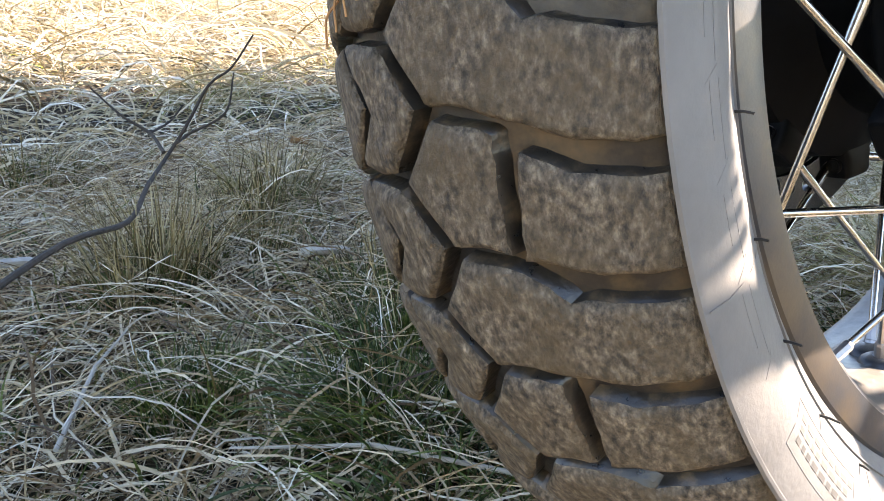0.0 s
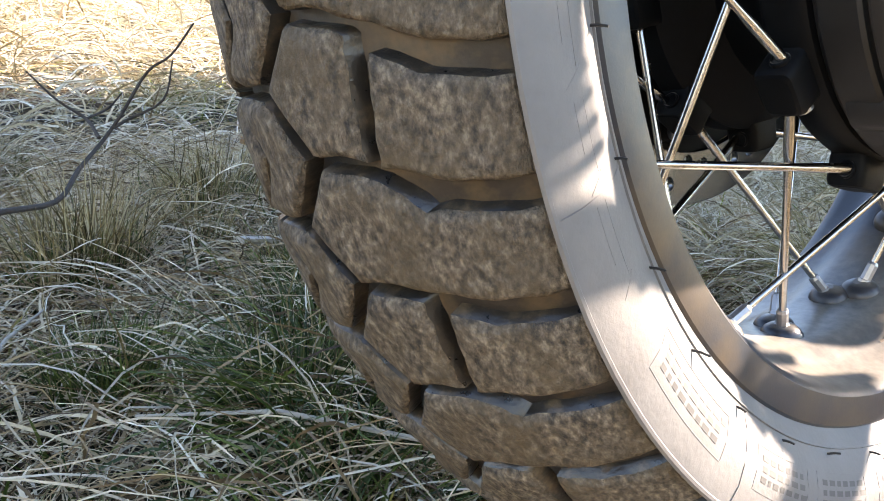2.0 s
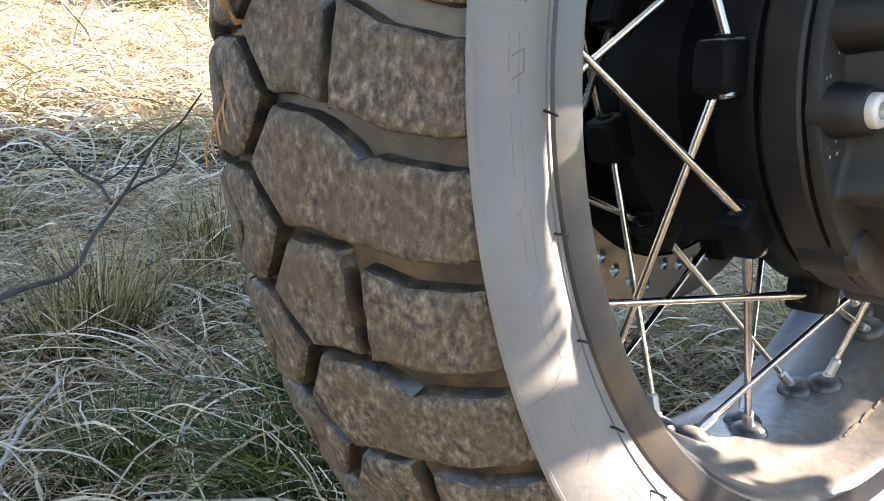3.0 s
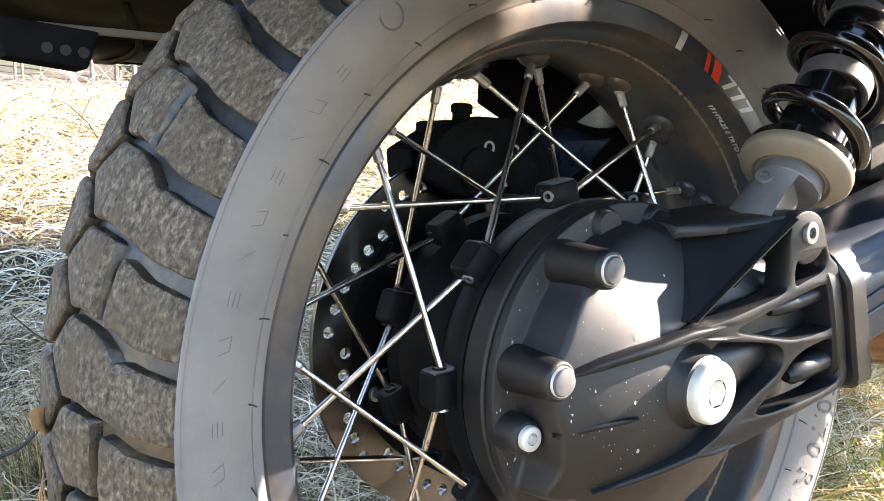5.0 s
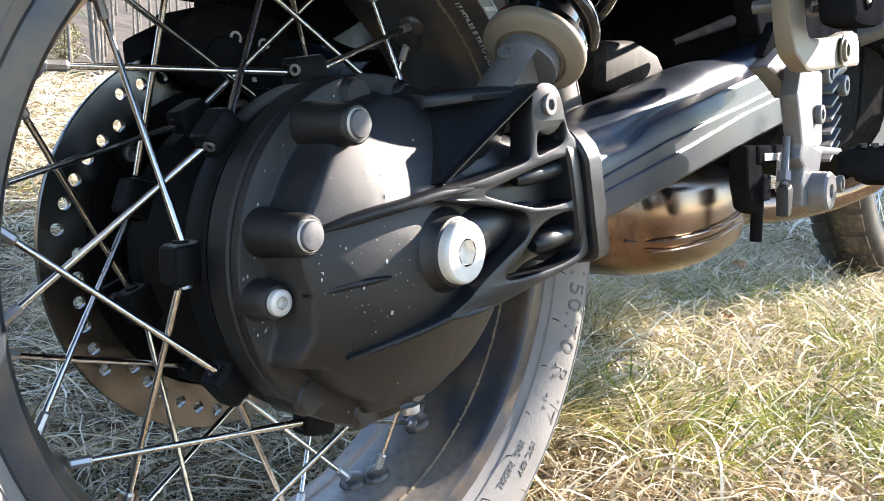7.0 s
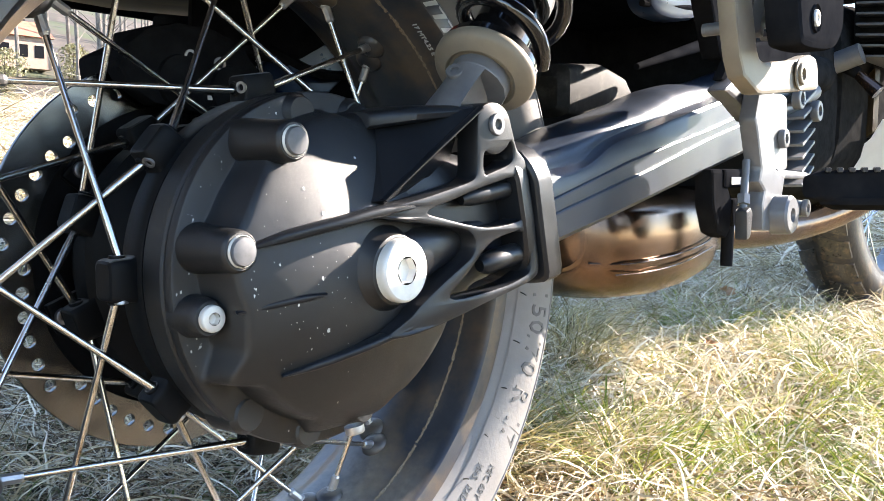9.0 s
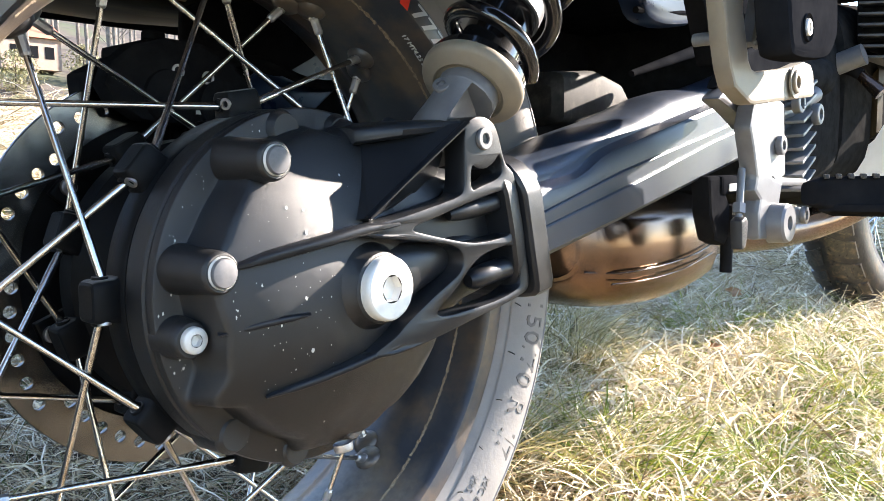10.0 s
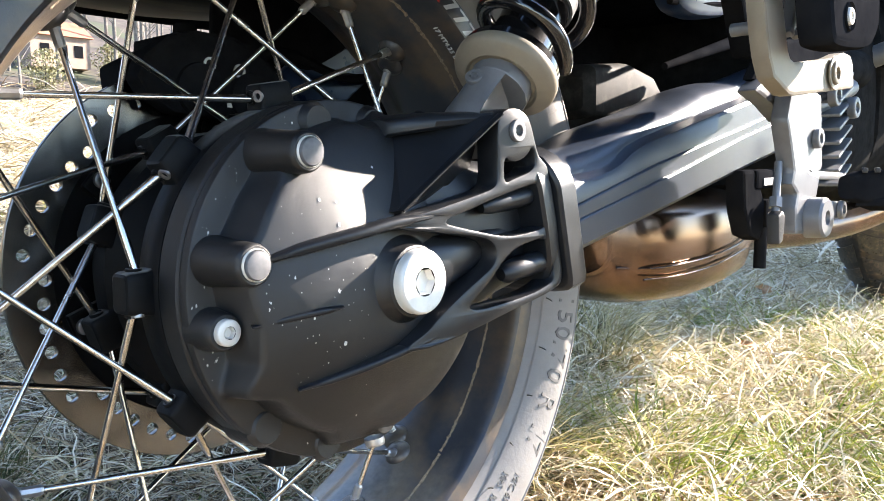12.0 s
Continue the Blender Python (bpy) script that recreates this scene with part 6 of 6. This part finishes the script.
for x, y, n, s, h, m in (  # place, blades, spread, height, colour
                         (-0.15, 0.22, 1000, 0.07, 0.115, GREEN), (0.06, 0.86, 300, 0.07, 0.11, TUFT),
                         (-0.22, 0.10, 500, 0.05, 0.09, GREEN), (0.80, 0.24, 620, 0.085, 0.15, TUFT), (0.50, -0.02, 300, 0.06, 0.11, GREEN), (1.05, -0.02, 260, 0.07, 0.09, TUFT), (1.05, -0.25, 300, 0.07, 0.10, TUFT), (0.60, -0.18, 240, 0.06, 0.09, GREEN),
                         (1.60, -0.25, 260, 0.09, 0.11, TUFT), (0.97, 0.38, 420, 0.08, 0.13, TUFT), (0.28, 0.75, 260, 0.07, 0.10, TUFT), (0.9, 1.1, 260, 0.08, 0.12, TUFT), (1.9, 0.2, 300, 0.09, 0.12, TUFT), (0.2, 1.5, 260, 0.08, 0.12, TUFT),
                         (0.36, 0.10, 700, 0.075, 0.15, TUFT), (0.44, 0.02, 420, 0.06, 0.12, TUFT), (0.42, -0.10, 130, 0.05, 0.12, GREEN), (0.62, -0.30, 150, 0.06, 0.11, GREEN), (0.80, -0.28, 140, 0.05, 0.12, GREEN), (0.95, -0.16, 180, 0.07, 0.11, GREEN),
                         (1.25, -0.20, 260, 0.08, 0.12, TUFT), (1.15, 0.15, 160, 0.06, 0.11, GREEN),):
    if x < 0.2:                           # thinner where the wheel shades them, in green with that shade painted in
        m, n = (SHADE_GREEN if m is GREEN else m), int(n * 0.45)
    tuft(x, y, n, s, h, m, "tuft of green and straw-coloured grass" if m is TUFT else "tuft of fresh green grass")


def clump(x, y, straw, green, spread, height):
    """Standing last-year straw with fresh green at its foot."""
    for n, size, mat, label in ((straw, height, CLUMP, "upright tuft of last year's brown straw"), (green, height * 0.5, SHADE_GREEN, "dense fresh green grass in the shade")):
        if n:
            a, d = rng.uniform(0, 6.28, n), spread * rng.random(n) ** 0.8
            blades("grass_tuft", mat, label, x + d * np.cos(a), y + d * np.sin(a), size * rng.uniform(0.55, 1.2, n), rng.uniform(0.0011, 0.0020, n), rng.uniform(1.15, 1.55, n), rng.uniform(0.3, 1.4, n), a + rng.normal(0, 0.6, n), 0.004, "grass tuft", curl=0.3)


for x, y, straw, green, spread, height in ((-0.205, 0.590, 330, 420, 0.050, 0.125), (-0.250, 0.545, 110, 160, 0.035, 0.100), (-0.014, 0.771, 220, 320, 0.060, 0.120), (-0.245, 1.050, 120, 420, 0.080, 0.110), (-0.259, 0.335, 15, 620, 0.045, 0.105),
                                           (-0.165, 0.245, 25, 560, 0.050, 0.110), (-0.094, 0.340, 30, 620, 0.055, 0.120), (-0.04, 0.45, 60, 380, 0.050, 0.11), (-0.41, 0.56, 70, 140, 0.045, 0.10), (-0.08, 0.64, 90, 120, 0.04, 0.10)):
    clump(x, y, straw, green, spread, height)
for k in range(16):
    tuft(float(rng.uniform(0.42, 1.35)), float(rng.uniform(-0.42, 0.02)), 55, 0.035, 0.12, GREEN, "tuft of fresh green grass")

straw_field("trodden dry grass beside the rear wheel", 12000, -0.90, 0.26, -1.12, -0.26, 0.62)

# a few thick pale stalks
for i, (x, y, turn, length) in enumerate(((0.42, -0.06, 20, 0.13), (-0.06, 0.02, 200, 0.16), (-0.16, 0.10, 130, 0.18), (-0.36, 0.30, 60, 0.17), (0.9, -0.1, 70, 0.2), (-0.20, 0.06, 240, 0.14))):
    c, s = math.cos(radians(turn)), math.sin(radians(turn))
    z = [float(ground_height(x + c * length * f, y + s * length * f)) for f in (0, 0.5, 1)]
    stalk = tube([(x, y, z[0] + 0.035), (x + c * length / 2, y + s * length / 2, z[1] + 0.045), (x + c * length, y + s * length, z[2] + 0.035)], [0.0016, 0.0015, 0.0008], 7)
    tagged(part("dry_stalk", stalk, DEADWOOD, None, "thick bleached dead stalk lying in the grass"), category="stalk", group="stalks in the grass")
for x, y, turn in ((-0.06, 0.52, 8), (-0.47, 0.50, 0), (-0.33, 0.62, 20)):
    chip = block((x, y, float(ground_height(x, y)) + 0.045), (0.05, 0.016, 0.006), 0.002, (5, 6, turn))
    tagged(part("wood_chip", chip, DEADWOOD, None, "grey bleached piece of wood on the grass"), category="wood chip", group="wood chips")

TWIG = [[(-0.40, 0.38, -0.195), (-0.311, 0.47, -0.170), (-0.246, 0.53, -0.168), (-0.212, 0.58, -0.144), (-0.178, 0.62, -0.120), (-0.158, 0.62, -0.093), (-0.132, 0.62, -0.053), (-0.111, 0.61, -0.036), (-0.090, 0.60, -0.004)],
        [(-0.179, 0.630, -0.118), (-0.183, 0.657, -0.100), (-0.206, 0.67, -0.082), (-0.231, 0.68, -0.054)],
        [(-0.168, 0.62, -0.108), (-0.150, 0.63, -0.100), (-0.124, 0.60, -0.080), (-0.113, 0.60, -0.041)],
        [(-0.183, 0.657, -0.100), (-0.158, 0.67, -0.090), (-0.142, 0.67, -0.073)]]
# the bare twig that stands in the grass behind the wheel
twig = tagged(part("fallen_twig", tube([(p[0], p[1], p[2] + HUB) for p in smooth_line(TWIG[0], 4)], list(np.linspace(0.0029, 0.0010, 4 * (len(TWIG[0]) - 1) + 1)), 7), BARK, None, "bare dark forked twig sticking out of the grass"), category="twig")
for line, r in zip(TWIG[1:], (0.0022, 0.0018, 0.0014)):
    part("side_shoot", tube([(p[0], p[1], p[2] + HUB) for p in smooth_line(line, 4)], list(np.linspace(r, 0.0008, 4 * (len(line) - 1) + 1)), 6), BARK, twig)


# dry leaf and stalks caught in the tread
def leaf_mesh(size):
    bm = bmesh.new()
    rows = []
    for i in range(7):
        f = i / 6
        w = size * 0.42 * math.sin(math.pi * (0.08 + 0.9 * f)) * (1 + 0.18 * (-1) ** i)
        rows.append([bm.verts.new((size * (f - 0.5), w * g, size * 0.10 * math.sin(5 * f + 2 * g) + 0.12 * size * abs(g))) for g in (-1, -0.5, 0, 0.5, 1)])
    for p, q in zip(rows, rows[1:]):
        for k in range(4):
            bm.faces.new((p[k], p[k + 1], q[k + 1], q[k]))
    solid = bmesh.ops.extrude_face_region(bm, geom=bm.faces[:])
    for v in [g for g in solid["geom"] if isinstance(g, bmesh.types.BMVert)]:
        v.co.z += 0.0004
    return bm


leaf = leaf_mesh(0.016)
bmesh.ops.transform(leaf, matrix=Matrix.Translation((-0.3195, -0.004, HUB + 0.014)) @ Euler((radians(70), radians(50), radians(20))).to_matrix().to_4x4(), verts=leaf.verts)
tagged(part("dry_leaf", leaf, LEAF, None, "crumpled brown leaf caught in the tyre tread"), category="leaf")
for i in range(5):
    x0 = Vector((-0.3200, -0.006 + 0.003 * i, HUB - 0.010 - 0.004 * i))
    hair = tube(smooth_line([x0, x0 + Vector((-0.002, 0.002 * (i - 2), -0.005)), x0 + Vector((-0.001, -0.006 + 0.003 * i, -0.013))], 4), 0.0004, 5)
    tagged(part("caught_stalk", hair, LEAF, None, "dry grass stalk stuck in the tread"), category="stalk", group="stalks in the tread")
for x, y, s, t in ((-0.02, 0.20, 0.03, 10), (0.95, 0.05, 0.035, 60), (1.15, -0.3, 0.03, 120), (-0.5, 0.75, 0.04, 70), (0.15, 1.0, 0.04, 200), (1.4, 0.2, 0.04, 20)):
    bm = leaf_mesh(s)
    bmesh.ops.transform(bm, matrix=pose(x, y, float(ground_height(x, y)) + 0.045, 15, -12, t), verts=bm.verts)
    tagged(part("dry_leaf", bm, LEAF, None, "curled brown leaf lying on the grass"), category="leaf", group="leaves on the grass")

# ---- distance: bare wood on the far slope, bushes behind the crest, a house ----
random.seed(21)


def tree(x, y, height, girth):
    z = float(ground_height(x, y)) - 0.2
    t = thing("bare_tree", "tall bare tree with a pale trunk on the far slope", "tree", (x, y, z), "bare wood")
    lean = random.uniform(-0.03, 0.03) * height
    part("trunk", tube([(0, 0, 0), (lean * 0.4, 0, height * 0.5), (lean, 0, height)], [girth, girth * 0.7, girth * 0.15], 7), TRUNK, t)
    limbs = []
    for i in range(7):
        h = height * random.uniform(0.45, 0.95)
        a = random.uniform(0, 6.28)
        l = height * random.uniform(0.08, 0.18)
        p = Vector((lean * h / height, 0, h))
        limbs.append(tube([p, p + Vector((math.cos(a) * l * 0.5, math.sin(a) * l * 0.5, l * 0.45)), p + Vector((math.cos(a) * l, math.sin(a) * l, l * 0.8))], [girth * 0.25, girth * 0.16, 0.01], 5))
    part("crown", join(*limbs), TRUNK, t, "bare limbs")


for i in range(130):
    y = random.uniform(52, 120)
    a = radians(random.uniform(-4, 62))
    tree(y * math.tan(a), y, random.uniform(12, 22), random.uniform(0.11, 0.24))


def bush(name, x, y, height, width, mat, label, conifer=False, n=1500):
    z = float(ground_height(x, y)) - 0.1
    t = thing(name, label, "bush", (x, y, z))
    part("trunk", tube([(0, 0, 0), (0, 0, height * 0.9)], [0.04 * height, 0.006], 6), BARK, t)
    f = rng.random(n)
    a = rng.uniform(0, 6.28, n)
    reach = width / 2 * ((1 - f) ** 0.8 if conifer else np.sqrt(np.clip(1 - (2 * f - 1) ** 2, 0.05, 1))) * np.sqrt(rng.random(n)) * (0.75 + 0.25 * np.sin(3 * a + 9 * f))
    p = np.stack([reach * np.cos(a), reach * np.sin(a), height * (0.06 + 0.94 * f)], -1)
    size = height * rng.uniform(0.02, 0.05, n)
    d1 = rng.normal(size=(n, 3))
    d1 /= np.linalg.norm(d1, axis=1)[:, None]
    d2 = np.cross(d1, rng.normal(size=(n, 3)))
    d2 /= np.linalg.norm(d2, axis=1)[:, None]
    q = np.stack([p - d1 * size[:, None], p + d2 * size[:, None] * 0.45, p + d1 * size[:, None], p - d2 * size[:, None] * 0.45], 1).reshape(-1, 3)
    me = bpy.data.meshes.new("crown")
    me.from_pydata(q.tolist(), [], np.arange(4 * n).reshape(-1, 4).tolist())
    me.materials.append(mat)
    ob = new("crown", me)
    ob.parent = t


bush("young_conifer", 9.0, 26.0, 3.4, 3.0, NEEDLE, "young green conifer behind the crest", True)
bush("young_conifer", 10.6, 27.5, 2.6, 2.6, NEEDLE, "young green conifer behind the crest", True)
for i in range(26):
    a = radians(random.uniform(2, 60))
    y = random.uniform(20, 34)
    bush("scrub", y * math.tan(a), y, random.uniform(1.4, 3.4), random.uniform(1.6, 3.6), SPRIG, "leafless olive-brown scrub behind the crest")
for i in range(26):
    a = radians(random.uniform(16, 50))
    y = random.uniform(44, 86)
    bush("hillside_tree", y * math.tan(a), y, random.uniform(3.5, 6.5), random.uniform(3.5, 6.0), NEEDLE if i % 3 == 0 else SPRIG, "olive-green tree on the far slope")
# Unseen tree, added only for the shadow it throws on the grass.
bush("added_shade_tree", 7.2, -1.61, 5.4, 1.12, NEEDLE, "unseen narrow evergreen added to shade the grass behind the bike", n=10000)
house = thing("house", "small brownish house with a red tiled roof far off", "house", (38.4, 88.0, float(ground_height(38.4, 88.0)) - 0.3), "")
part("wall", block((0, 0, 1.6), (6, 5, 3.2), 0.02), HOUSE, house)
part("roof", loft([[Vector((-3.3, -2.9, 3.1)), Vector((-3.3, 2.9, 3.1)), Vector((-3.3, 0, 5.0))], [Vector((3.3, -2.9, 3.1)), Vector((3.3, 2.9, 3.1)), Vector((3.3, 0, 5.0))]]), ROOF, house, smooth=False)
for x in (-1.6, 0.2, 1.8):
    part("window", block((x, -2.5, 1.7), (0.9, 0.1, 1.2), 0.01), PLASTIC, house)
